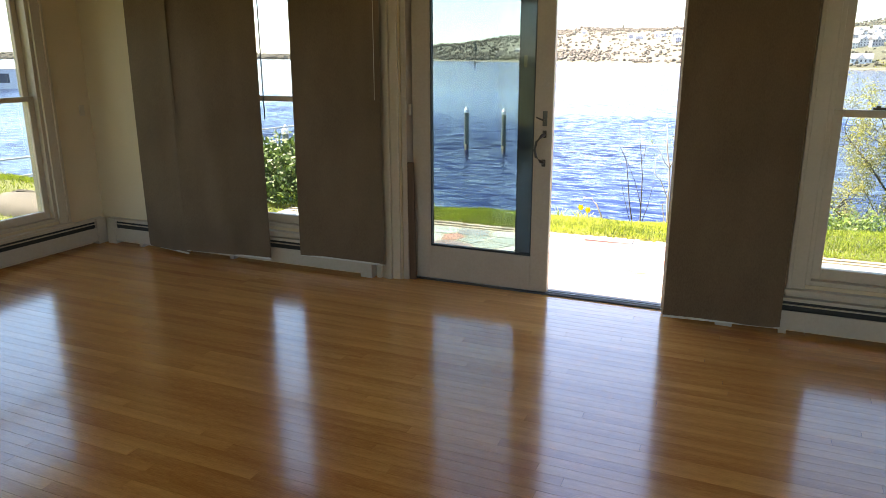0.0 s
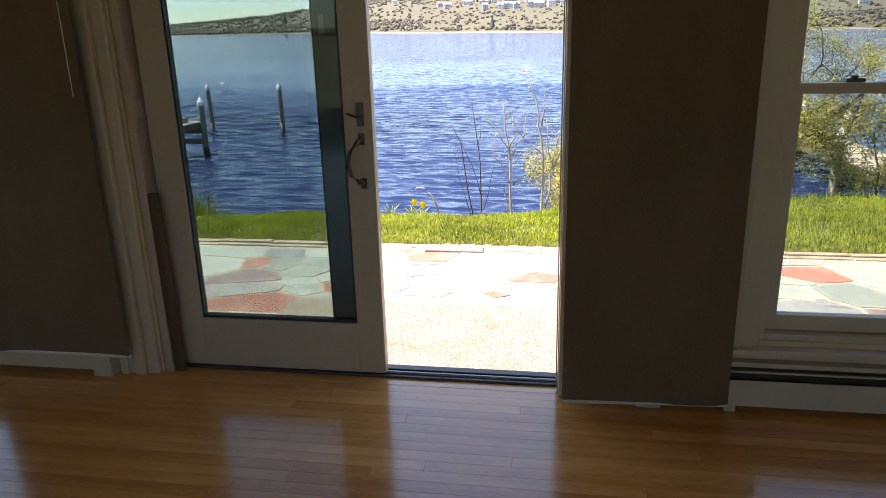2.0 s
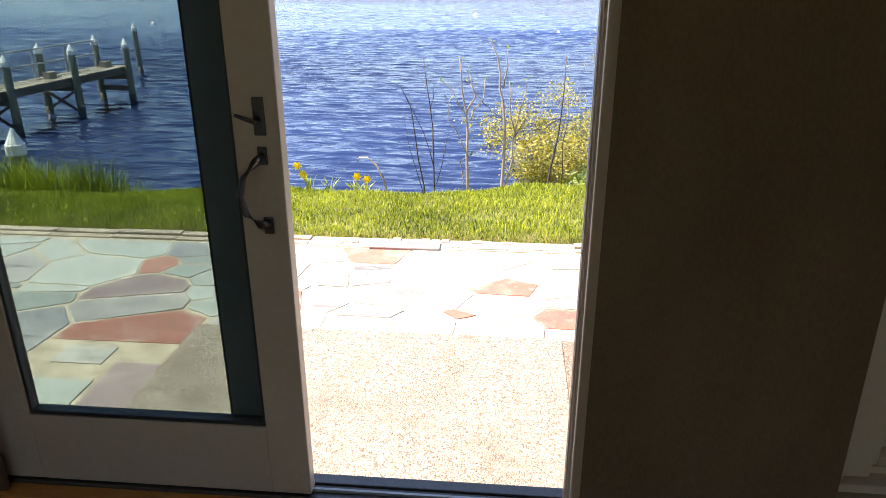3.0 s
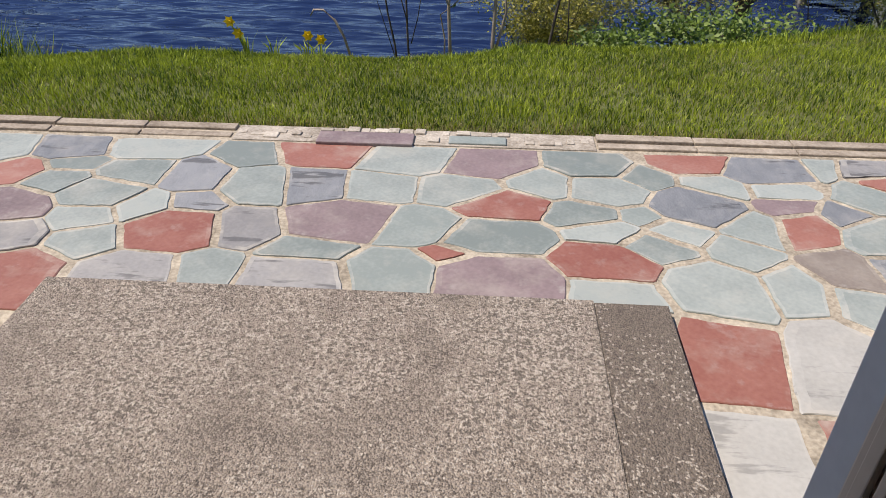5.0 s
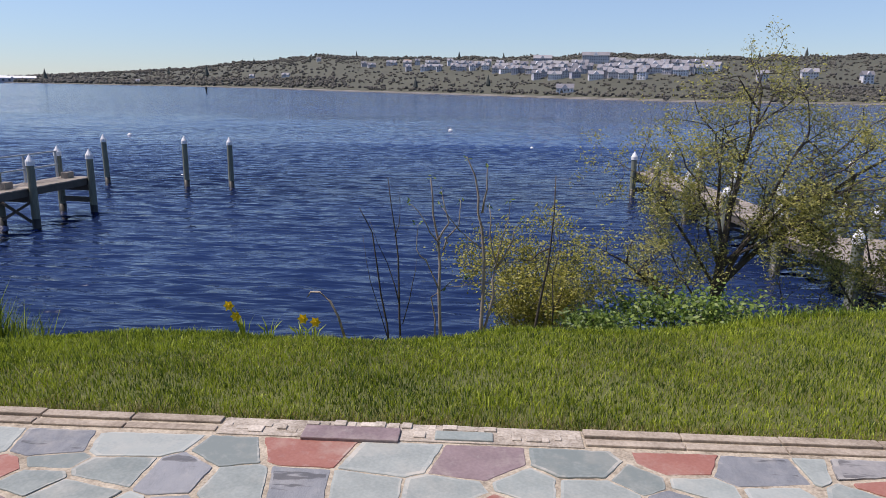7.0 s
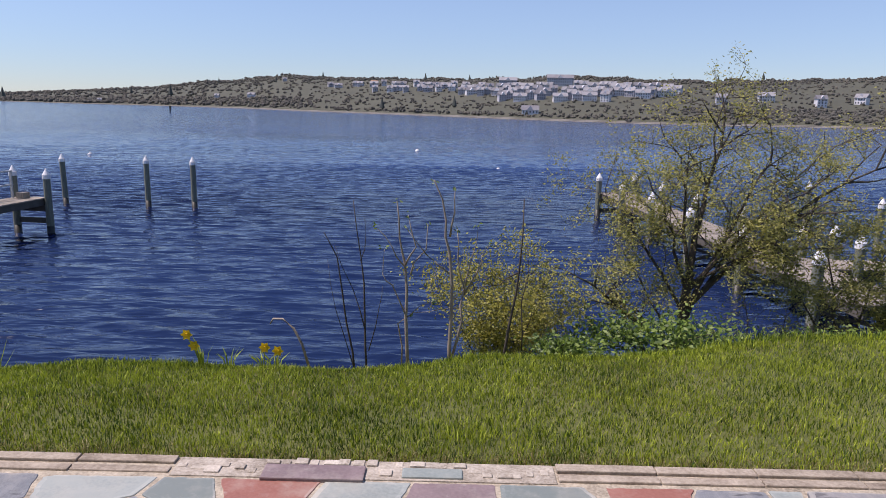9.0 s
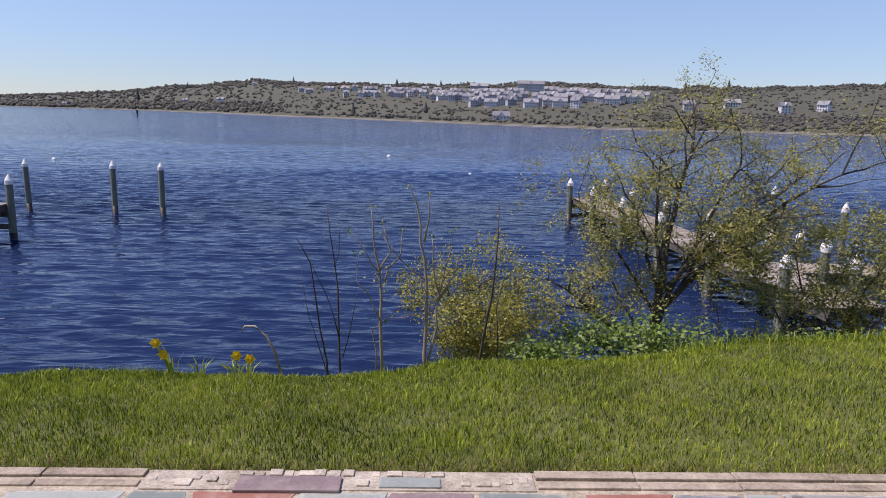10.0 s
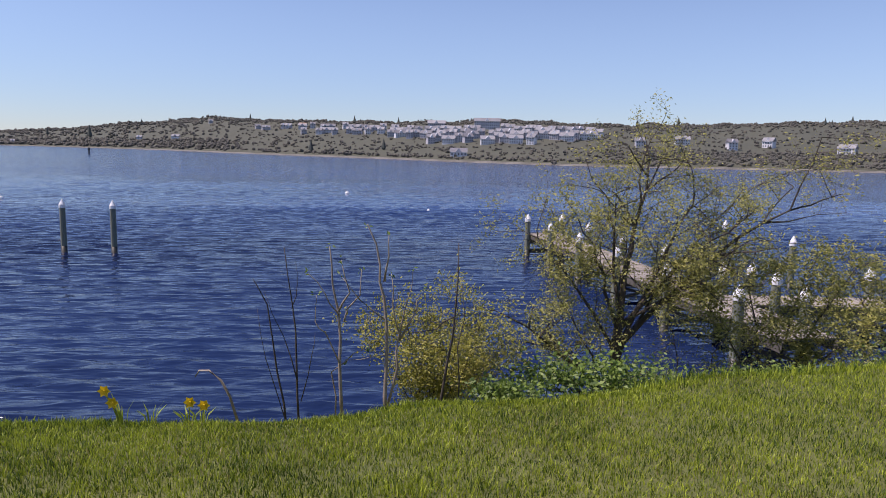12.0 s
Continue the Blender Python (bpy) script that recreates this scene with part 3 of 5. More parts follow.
part("catch", box(-0.95, -0.928, -0.012, 0.008, 1.10, 1.17, 0.003), DOORP, door, "small painted catch on the jamb")
part("sticker", box(-0.205, -0.185, 0.0705, 0.0735, 1.40, 1.47), TRIM, door, "small pale sticker")
# deep moulded casing on the latch side
cas = bmesh.new()
for x0, x1, y0 in ((-1.165, -1.13, -0.092), (-1.13, -1.10, -0.078), (-1.10, -1.05, -0.09), (-1.05, -0.993, -0.072)):
    box(x0, x1, y0, YI, 0.0, 2.2, 0.008, cas)
box(-0.993, 0.72, -0.072, YI, 2.08, 2.2, 0.006, cas)
box(0.72, 0.86, -0.07, YI, 0.0, 2.2, 0.006, cas)
tagged(mesh_object("trim", cas, TRIM), "moulded cream door casing", "trim", kind="structure")
bar = thing("security_bar", (-0.916, -0.03, 0.0), "brown wooden security bar standing beside the door", "wooden bar")
bar.rotation_euler = (0, radians(-0.8), 0)
part("stick", box(-0.024, 0.024, -0.012, 0.012, 0.003, 0.80, 0.008), BARWOOD, bar)


# ---- baseboard heaters ----
def heater(length, label, left_cap=True, right_cap=True):
    """Runs along +x from its origin, its back at y = 0, its front towards -y."""
    h = thing("baseboard_heater", (0, 0, 0), label, "heater", "baseboard heaters")
    part("back_plate", box(0, length, -0.008, 0, 0.012, 0.205, 0.002), HEAT, h)
    part("front_cover", boxes((0, length, -0.068, -0.062, 0.035, 0.135), (0, length, -0.066, -0.05, 0.028, 0.036), bevel=0.002), HEAT, h)
    part("damper", boxes((0, length, -0.062, -0.050, 0.163, 0.170), bevel=0.002), HEAT, h)
    part("top_cover", boxes((0, length, -0.060, -0.0085, 0.196, 0.205), (0, length, -0.060, -0.056, 0.186, 0.196), bevel=0.002), HEAT, h)
    part("heating_element", box(0.01, length - 0.01, -0.048, -0.009, 0.05, 0.188), FIN, h, "dark slot with heating fins")
    for on, x in ((left_cap, 0), (right_cap, length)):
        if on:
            part("end_cap", box(x - 0.045, x + 0.045, -0.074, -0.001, 0.002, 0.208, 0.004), HEAT, h)
    for k in range(max(1, int(length // 0.9))):
        x = 0.3 + 0.9 * k
        if x < length - 0.1:
            part("foot", box(x - 0.02, x + 0.02, -0.06, -0.002, 0.0, 0.03, 0.002), HEAT, h)
    return h


hl = heater(2.36, "cream baseboard heater under the blinds", True, True)
hl.location = (X0 + 0.15, YI, 0)
hr = heater(3.0, "cream baseboard heater under the window", True, False)
hr.location = (1.06, YI, 0)
hs = heater(4.2, "cream baseboard heater along the side wall", True, True)
hs.location = (X0, YI - 0.09 - 4.2, 0)
hs.rotation_euler = (0, 0, radians(90))


# ---- panel blinds ----
def blind(x0, x1, y0, y1, z, lean, label, wave=0.006, cord=False, wand=False):
    """A flat hanging fabric panel from (x0, y0) to (x1, y1) with a stiff hem; lean: metres the hem rises to its far end."""
    b = thing("panel_blind", ((x0 + x1) / 2, (y0 + y1) / 2, z), label, "blind", "panel blinds")
    cx, cy = (x0 + x1) / 2, (y0 + y1) / 2
    n, rows = 14, 12
    verts, faces = [], []
    ux, uy = (x1 - x0), (y1 - y0)
    ln = math.hypot(ux, uy)
    nx, ny = -uy / ln, ux / ln
    for side in (-0.0011, 0.0011):
        for j in range(rows + 1):
            for i in range(n + 1):
                u, v = i / n, j / rows
                w = wave * (math.sin(u * 5.3 + v * 1.7 + x0) + 0.5 * math.sin(u * 11 + v * 4 + x1)) * (1 - 0.6 * v) + side
                zz = lean * (u - 0.5) * (1 - v) + v * (2.46 - z)
                verts.append((x0 - cx + ux * u + nx * w, y0 - cy + uy * u + ny * w, zz))
    per = (n + 1) * (rows + 1)
    for s in (0, 1):
        for j in range(rows):
            for i in range(n):
                q = s * per + j * (n + 1) + i
                f = (q, q + 1, q + n + 2, q + n + 1)
                faces.append(f if s == 0 else tuple(reversed(f)))
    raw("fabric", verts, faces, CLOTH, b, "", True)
    hv, hf = tube([(x0 - cx, y0 - cy, -lean / 2), (0, wave * 0.5, 0), (x1 - cx, y1 - cy, lean / 2)], [0.007] * 3, 6)
    raw("hem_bar", hv, hf, HEM, b, "pale hem bar")
    part("head_rail", box(-ln / 2, ln / 2, -0.012, 0.012, 2.455 - z, 2.50 - z, 0.003), HEM, b)
    if cord:
        cv, cf = tube([(x1 - cx - 0.03, y1 - cy - 0.02, 2.45 - z), (x1 - cx - 0.035, y1 - cy - 0.02, 1.2 - z)], [0.0018, 0.0018], 5)
        raw("cord", cv, cf, HEM, b, "thin pull cord")
    if wand:
        cv, cf = tube([(x1 - cx + 0.012, y1 - cy + 0.015, 2.45 - z), (x1 - cx + 0.016, y1 - cy + 0.015, 1.05 - z)], [0.004, 0.004], 6)
        raw("wand", cv, cf, GASKET, b, "thin black pull wand")
    return b


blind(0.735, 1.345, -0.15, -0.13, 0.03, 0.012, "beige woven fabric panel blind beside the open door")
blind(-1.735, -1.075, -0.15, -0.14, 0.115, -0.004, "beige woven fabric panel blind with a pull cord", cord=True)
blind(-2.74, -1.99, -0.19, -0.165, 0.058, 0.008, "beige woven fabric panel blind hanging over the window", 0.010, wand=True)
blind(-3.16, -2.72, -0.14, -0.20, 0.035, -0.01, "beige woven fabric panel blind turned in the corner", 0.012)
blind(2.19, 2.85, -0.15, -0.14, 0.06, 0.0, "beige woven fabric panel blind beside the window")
track = thing("blind_track", (0, -0.16, 2.50), "white ceiling-hung blind track", "blind track")
part("rail", boxes((X0 + 0.3, X1 - 0.3, -0.03, 0.03, 0.002, 0.03), bevel=0.004), HEM, track)
for bx in (-3.2, -1.5, 0.4, 2.2, 4.0):
    part("bracket", box(bx - 0.012, bx + 0.012, -0.01, 0.01, 0.028, 0.122), HEM, track)
plate = thing("wall_plate", (X0, -0.13, 1.06), "small cream wall plate on the side wall", "wall plate")
part("plate", box(0.0, 0.008, -0.022, 0.022, -0.04, 0.04, 0.003), TRIM, plate)


# ---- ground, bank and water ----
WZ = -3.6                                     # water level
ZT = -0.33                                    # terrace level
rng = random.Random(7)


EDGE = 2.97                                   # where terrace ends and lawn begins


def crest(x):
    """How far out the lawn reaches before the bank falls away."""
    return float(np.interp(x, (-14, -6, -3, -1.4, 0.2, 1.3, 2.4, 3.6, 5.1, 9, 14), (3.6, 4.2, 4.5, 4.68, 4.79, 5.03, 5.3, 5.62, 5.96, 6.7, 7.2))) + 0.05 * math.sin(x * 2.3)


def ground_z(x, y):
    if y < EDGE:
        return ZT - 0.035
    c = crest(x)
    if y <= c:
        u = (y - EDGE) / (c - EDGE)
        z = ZT - 0.015 - 0.205 * u ** 1.7
    else:
        d = y - c
        z = -0.55 - 0.22 * d - 0.30 * d * d if d < 2.0 else max(-2.14 - 1.1 * (d - 2.0), -6.5)
    return z + 0.02 * noise.noise((x * 0.9, y * 0.9, 0)) * (1 if y < c else 3)


def graded(stops):
    out = []
    for a, b, n in stops:
        out += [a + (b - a) * i / n for i in range(n)]
    return out + [stops[-1][1]]


xs = graded([(-4000, -60, 6), (-60, -8, 20), (-8, 10, 110), (10, 60, 20), (60, 4000, 6)])
ys = graded([(-4000, -60, 4), (-60, 2.9, 8), (2.9, 9, 50), (9, 16, 12), (16, 4000, 6)])
verts = [(x, y, ground_z(x, y)) for y in ys for x in xs]
nx = len(xs)
faces = [(j * nx + i, j * nx + i + 1, (j + 1) * nx + i + 1, (j + 1) * nx + i) for j in range(len(ys) - 1) for i in range(nx - 1)]
tagged(raw("ground", verts, faces, SOIL, smooth=True), "lawn falling away to a steep grassy bank", "ground", kind="structure")
# open water: a rippled near sheet in wind waves, flat farther out
wx = np.array(graded([(-90, -30, 60), (-30, 30, 170), (30, 90, 60)]))
wy = np.array(graded([(6, 26, 280), (26, 60, 300), (60, 120, 150)]))
gx, gy = np.meshgrid(wx, wy)
gz = np.zeros_like(gx)
wr = np.random.RandomState(4)
for _ in range(34):
    lam = 0.26 + 0.85 * wr.uniform(0, 1) ** 1.6
    ang = wr.normal(0, 0.38)
    k = 2 * math.pi / lam
    ph = wr.uniform(0, 6.28) + 1.2 * np.sin(gx * wr.uniform(0.1, 0.5) + wr.uniform(0, 6)) + 0.9 * np.sin(gy * wr.uniform(0.1, 0.4) + wr.uniform(0, 6))
    gz += 0.0100 * lam * np.sin(k * (gx * math.sin(ang) + gy * math.cos(ang)) + ph)
gz *= (0.75 + 0.35 * np.sin(gx * 0.11 + 1.0) * np.sin(gy * 0.13)) * np.clip((118 - gy) / 60, 0.0, 1) * np.clip((88 - np.abs(gx)) / 20, 0, 1)
nwx = len(wx)
wverts = [(float(a), float(b), WZ + float(c)) for a, b, c in zip(gx.ravel(), gy.ravel(), gz.ravel())]
wfaces = [(j * nwx + i, j * nwx + i + 1, (j + 1) * nwx + i + 1, (j + 1) * nwx + i) for j in range(len(wy) - 1) for i in range(nwx - 1)]
q = len(wverts)
wverts += [(-4500, 6, WZ), (-90, 6, WZ), (-90, 120, WZ), (-4500, 120, WZ), (90, 6, WZ), (4500, 6, WZ), (4500, 120, WZ), (90, 120, WZ), (-4500, 4500, WZ), (4500, 4500, WZ)]
wfaces += [(q, q + 1, q + 2, q + 3), (q + 4, q + 5, q + 6, q + 7), (q + 3, q + 2, q + 7, q + 6, q + 9, q + 8)]
tagged(raw("water", wverts, wfaces, WATER, smooth=True), "deep blue rippled open water", "water", kind="structure")

# ---- grass ----
def blades(name, label, count, place, height, width, mat, lean=0.5):
    verts, faces = [], []
    while count:
        spot = place()
        if spot is None:
            continue
        count -= 1
        x, y, z = spot
        h = height * rng.uniform(0.55, 1.25) * (1 + 0.55 * noise.noise((x * 2.1, y * 2.6, 4)) + 0.35 * noise.noise((x * 9, y * 9, 1)))
        a, l = rng.uniform(0, 6.283), rng.uniform(0.1, lean) * h
        w = width * rng.uniform(0.7, 1.3)
        dx, dy = math.cos(a), math.sin(a)
        q = len(verts)
        b = rng.uniform(0, 6.283)
        lx, ly = math.cos(b) * l, math.sin(b) * l
        verts += [(x - dx * w, y - dy * w, z - 0.01), (x + dx * w, y + dy * w, z - 0.01), (x + lx * 0.4 + dx * w * 0.7, y + ly * 0.4 + dy * w * 0.7, z + h * 0.55),
                  (x + lx * 0.4 - dx * w * 0.7, y + ly * 0.4 - dy * w * 0.7, z + h * 0.55), (x + lx, y + ly, z + h)]
        faces += [(q, q + 1, q + 2, q + 3), (q + 3, q + 2, q + 4)]
    return tagged(raw(name, verts, faces, mat), label, "grass", kind="stuff")


def lawn_spot(x0, x1, reach=0.25):
    def pick():
        x = rng.uniform(x0, x1)
        y = rng.uniform(EDGE + 0.01, crest(x) + reach)
        return x, y, ground_z(x, y)
    return pick


blades("lawn_grass", "short mown green lawn grass", 125000, lawn_spot(-4.2, 6.5), 0.039, 0.0026, GRASS, 0.9)
blades("lawn_grass", "short mown green lawn grass", 26000, lawn_spot(-13, -4.2), 0.055, 0.004, GRASS, 0.9)
blades("lawn_grass", "short mown green lawn grass", 16000, lawn_spot(6.5, 13), 0.055, 0.004, GRASS, 0.9)


def side_spot():
    x, y = rng.uniform(-13, -4.06), rng.uniform(-2.5, 3.0)
    return x, y, ground_z(x, y)


blades("lawn_grass", "short mown green lawn grass", 24000, side_spot, 0.05, 0.004, GRASS, 0.9)


def edge_spot():
    x = rng.uniform(-6, 6)
    y = EDGE + abs(rng.gauss(0, 0.07))
    return x, y, ground_z(x, y)


blades("dry_grass", "dry tan grass along the terrace edge", 7000, edge_spot, 0.035, 0.0022, DRYG, 1.2)


def thin_spot():
    x = rng.uniform(-4.2, 6.5)
    y = rng.uniform(EDGE + 0.01, crest(x) + 0.2)
    return (x, y, ground_z(x, y)) if noise.noise((x * 0.8 + 9, y * 1.1, 2)) > 0.05 else None


blades("dry_grass", "dry tan blades scattered in the lawn", 4500, thin_spot, 0.035, 0.0024, DRYG, 1.2)


def bank_spot(x0, x1, d0, d1):
    def pick():
        x = rng.uniform(x0, x1)
        y = crest(x) + rng.uniform(d0, d1)
        return x, y, ground_z(x, y)
    return pick


blades("bank_grass", "long uncut grass along the bank", 5000, bank_spot(2.6, 9, -0.05, 1.6), 0.10, 0.0045, GRASS, 0.8)
blades("bank_grass", "long uncut grass along the bank", 4000, bank_spot(-8, 3, 0.05, 0.6), 0.05, 0.004, GRASS, 0.8)
blades("bank_grass", "tall tuft of bank grass", 2600, bank_spot(-5.4, -3.3, 0.1, 1.1), 0.34, 0.005, GRASS, 0.7)


# ---- plants ----
def leaf(verts, faces, p, size, rand):
    a = Vector((rand.gauss(0, 1), rand.gauss(0, 1), rand.gauss(0, 1))).normalized()
    b = a.orthogonal().normalized() * size * 0.24
    q = len(verts)
    tip = a * size
    verts += [tuple(p), tuple(p + tip * 0.5 + b), tuple(p + tip), tuple(p + tip * 0.5 - b)]
    faces.append((q, q + 1, q + 2, q + 3))


def grow(verts, faces, tips, p, d, length, radius, depth, rand, droop=0.0, spread=0.7, split=3):
    """A crooked limb that forks; its ends are gathered in tips."""
    steps = 5
    pts, rad = [p], [radius]
    for i in range(steps):
        d = (d + Vector((rand.gauss(0, 0.13), rand.gauss(0, 0.13), rand.gauss(0, 0.10) - droop))).normalized()
        p = p + d * length / steps
        pts.append(p)
        rad.append(radius * (1 - 0.55 * (i + 1) / steps))
    tube(pts, rad, 5 if radius > 0.008 else 3, verts, faces)
    tips += [(q, depth) for q in pts[2:]]
    if depth == 0:
        return
    for k in range(split + (1 if rand.random() < 0.4 else 0)):
        at = rand.choice(pts[2:])
        side = Vector((rand.gauss(0, 1), rand.gauss(0, 1), rand.gauss(0.25, 0.7))).normalized()
        grow(verts, faces, tips, at, (d * (1 - spread) + side * spread).normalized(), length * rand.uniform(0.5, 0.78), radius * 0.5, depth - 1, rand, droop, spread, split)


def plant(name, label, category, base, limbs, depth, leaf_mat, per_tip, size, seed, bark=BARK, spread=0.7, split=3, group="", scatter=0.06, droop=0.0, fork=0.0, girth=0.06):
    """limbs: (end x, y, z from the base, thickness) of the main stems."""
    rand = random.Random(seed)
    top = thing(name, base, label, category, group)
    tv, tf, tips = [], [], []
    if fork:
        tube([(0.02, 0, -0.15), (0.0, 0.01, fork * 0.3), (-0.03, 0, fork * 0.65), (0.02, 0.01, fork * 1.1)], [girth * 1.2, girth, girth * 0.9, girth * 0.7], 8, tv, tf)
    for ex, ey, ez, rad in limbs:
        end = Vector((ex, ey, ez))
        n = 7
        pts, p = [], Vector((rand.uniform(-1, 1) * 0.02, rand.uniform(-1, 1) * 0.02, fork * rand.uniform(0.55, 1.0) if fork and ez > 1.4 else -0.12))
        start = p.copy()
        for i in range(n + 1):
            u = i / n
            q = start.lerp(end, u) + Vector((0, 0, 0.22 * end.length * u * (1 - u))) + Vector((rand.gauss(0, 0.02), rand.gauss(0, 0.02), 0)) * (1 if 0 < i else 0)
            pts.append(q)
        tube(pts, [rad * (1 - 0.75 * i / n) for i in range(n + 1)], 6, tv, tf)
        tips += [(q, 1) for q in pts[4:]]
        if depth:
            for i in range(2, n + 1):
                for _ in range(2 if i > 2 else 1):
                    side = Vector((rand.gauss(0, 1), rand.gauss(0, 1), rand.gauss(0.35, 0.6))).normalized()
                    way = ((pts[i] - pts[i - 1]).normalized() * 0.45 + side * 0.6).normalized()
                    grow(tv, tf, tips, pts[i], way, end.length * rand.uniform(0.16, 0.30), rad * 0.30, depth - 1, rand, droop, spread, split)
    raw("trunk", tv, tf, bark, top)
    if per_tip:
        lv, lf = [], []
        for p, dep in tips:
            for _ in range(per_tip if dep == 0 else max(1, per_tip // 3)):
                leaf(lv, lf, p + Vector((rand.gauss(0, scatter), rand.gauss(0, scatter), rand.gauss(0, scatter))), size * rand.uniform(0.6, 1.3), rand)
        raw("crown", lv, lf, leaf_mat, top)
    return top


def rooted(x, y):
    return (x, y, ground_z(x, y))


# the tree on the bank: a leaning trunk, long low limb, open crown of young leaves
plant("tree", "small crooked tree with sparse young olive leaves", "tree", (3.36, 8.3, -1.70),
      [(0.30, 0.2, 2.78, 0.044), (0.90, 0.1, 2.45, 0.034), (1.22, -0.2, 2.15, 0.032), (2.10, 0.1, 2.4, 0.042), (1.75, 0.4, 2.65, 0.024), (-0.15, 0.2, 2.5, 0.030), (-0.60, -0.1, 2.25, 0.024), (-1.05, 0.2, 2.0, 0.024),
       (-1.22, -0.3, 1.0, 0.042), (-0.75, 0.1, 1.3, 0.018), (0.75, -0.4, 1.5, 0.024), (1.6, -0.2, 1.5, 0.020)],
      3, LEAFY, 9, 0.036, 11, split=2, scatter=0.055, fork=1.0, girth=0.075)
plant("shrub", "tangled bank shrub with olive young leaves", "shrub", (5.4, 8.4, -1.85),
      [(-0.9, 0.1, 1.4, 0.018), (-0.3, 0.2, 1.7, 0.02), (0.4, 0.1, 1.55, 0.02), (1.1, 0.1, 1.8, 0.02), (0.9, -0.4, 1.1, 0.018), (1.6, 0.2, 1.35, 0.018)], 3, LEAFY, 9, 0.046, 23, split=2, scatter=0.055)
plant("shrub", "tangled bank shrub with olive young leaves", "shrub", (7.9, 8.9, -2.1),
      [(-0.9, 0.1, 1.5, 0.02), (0.2, 0.2, 1.9, 0.022), (1.0, 0.1, 1.7, 0.022)], 3, LEAFY, 9, 0.05, 29, split=2, scatter=0.055)
plant("shrub", "dark tangle of twigs under the tree", "shrub", (4.1, 7.9, -1.75),
      [(-0.9, 0.1, 0.8, 0.012), (-0.2, 0.2, 1.1, 0.012), (0.5, 0.1, 1.0, 0.012), (1.1, 0.2, 0.8, 0.012)], 3, LEAFY, 1, 0.035, 31, split=2)
# yellow-green bush with bare saplings before it
plant("bush", "yellow-green willow bush on the bank", "bush", (0.95, 6.3, -1.35),
      [(-0.55, 0.0, 0.95, 0.009), (-0.3, 0.1, 1.15, 0.010), (-0.05, 0.1, 1.0, 0.010), (0.2, 0.0, 1.2, 0.011), (0.42, 0.1, 1.05, 0.009), (0.62, 0.0, 0.9, 0.009), (0.25, -0.3, 0.85, 0.009), (-0.15, -0.2, 0.8, 0.009)],
      3, LEAFB, 7, 0.030, 41, split=2, scatter=0.055)


def sapling(label, base, stems, bark, buds, seed):
    """A bare young tree; stems: crooked lines of (across, up) from the base, each with its thickness first."""
    rand = random.Random(seed)
    top = thing("sapling", base, label, "sapling", "bare saplings")
    lv, lf = [], []
    for thick, *line in stems:
        n, pts = len(line), []
        for i, (x, z) in enumerate(line):
            pts.append(Vector((x * 1.15, rand.gauss(0, 0.02), z * 1.33)))
            if i + 1 < n:
                x2, z2 = line[i + 1]
                pts.append(Vector(((x + x2) / 2 * 1.15 + rand.gauss(0, 0.012), rand.gauss(0, 0.02), (z + z2) / 2 * 1.33)))
        v, f = tube(pts, [thick * (1 - 0.72 * i / (len(pts) - 1)) for i in range(len(pts))], 6)
        raw("stem", v, f, bark, top, "", True)
        for k in range(buds):
            for _ in range(5):
                leaf(lv, lf, pts[-1 - k % 2] + Vector((rand.gauss(0, 0.014), rand.gauss(0, 0.014), rand.gauss(0, 0.014))), 0.035 * rand.uniform(0.6, 1.2), rand)
    if lv:
        tagged(raw("buds", lv, lf, LEAFG, top), kind="stuff")
    return top


sapling("bare thin sapling with upright dark twigs", (-0.26, 5.6, -0.86), [(0.011, (-0.05, -0.1), (-0.12, 0.3), (-0.18, 0.72), (-0.27, 0.88)), (0.011, (0.04, -0.1), (0.02, 0.4), (-0.01, 0.72), (-0.06, 1.08)), (0.006, (0.03, 0.25), (-0.07, 0.52), (-0.20, 0.80)),
        (0.005, (0.05, 0.12), (0.13, 0.42), (0.15, 0.55)), (0.005, (-0.07, 0.0), (-0.19, 0.40), (-0.25, 0.70)), (0.004, (-0.01, 0.70), (0.03, 0.85), (0.02, 0.98))], BARK, 0, 51)
sapling("bare forked sapling with a few buds", (0.11, 5.6, -0.86), [(0.017, (0.02, -0.1), (0.0, 0.35), (-0.01, 0.68), (-0.05, 0.85), (-0.07, 1.08)), (0.010, (-0.01, 0.68), (0.07, 0.80), (0.01, 1.0)), (0.009, (0.03, 0.62), (0.14, 0.78), (0.15, 0.94)),
        (0.008, (0.01, 0.35), (-0.10, 0.55), (-0.17, 0.62), (-0.16, 0.78)), (0.007, (0.0, 0.66), (-0.10, 0.80), (-0.22, 0.92)), (0.008, (-0.03, 0.0), (-0.06, 0.30), (0.10, 0.42), (0.20, 0.45))], TWIG, 1, 52)
sapling("bare forked sapling with a few buds", (0.50, 5.6, -0.84), [(0.019, (0.0, -0.1), (-0.01, 0.35), (-0.03, 0.75), (-0.06, 0.95), (-0.15, 1.2)), (0.010, (-0.03, 0.85), (0.0, 1.0), (0.0, 1.16)), (0.013, (-0.04, -0.05), (0.07, 0.32), (0.08, 0.52), (0.03, 0.72), (0.02, 0.9)),
        (0.010, (0.08, 0.48), (0.20, 0.68), (0.26, 0.80)), (0.008, (0.08, 0.50), (0.13, 0.72), (0.17, 0.92)), (0.008, (-0.03, 0.62), (-0.20, 0.74), (-0.34, 0.90)), (0.007, (0.07, 0.40), (-0.10, 0.38), (-0.30, 0.36))], TWIG, 1, 53)
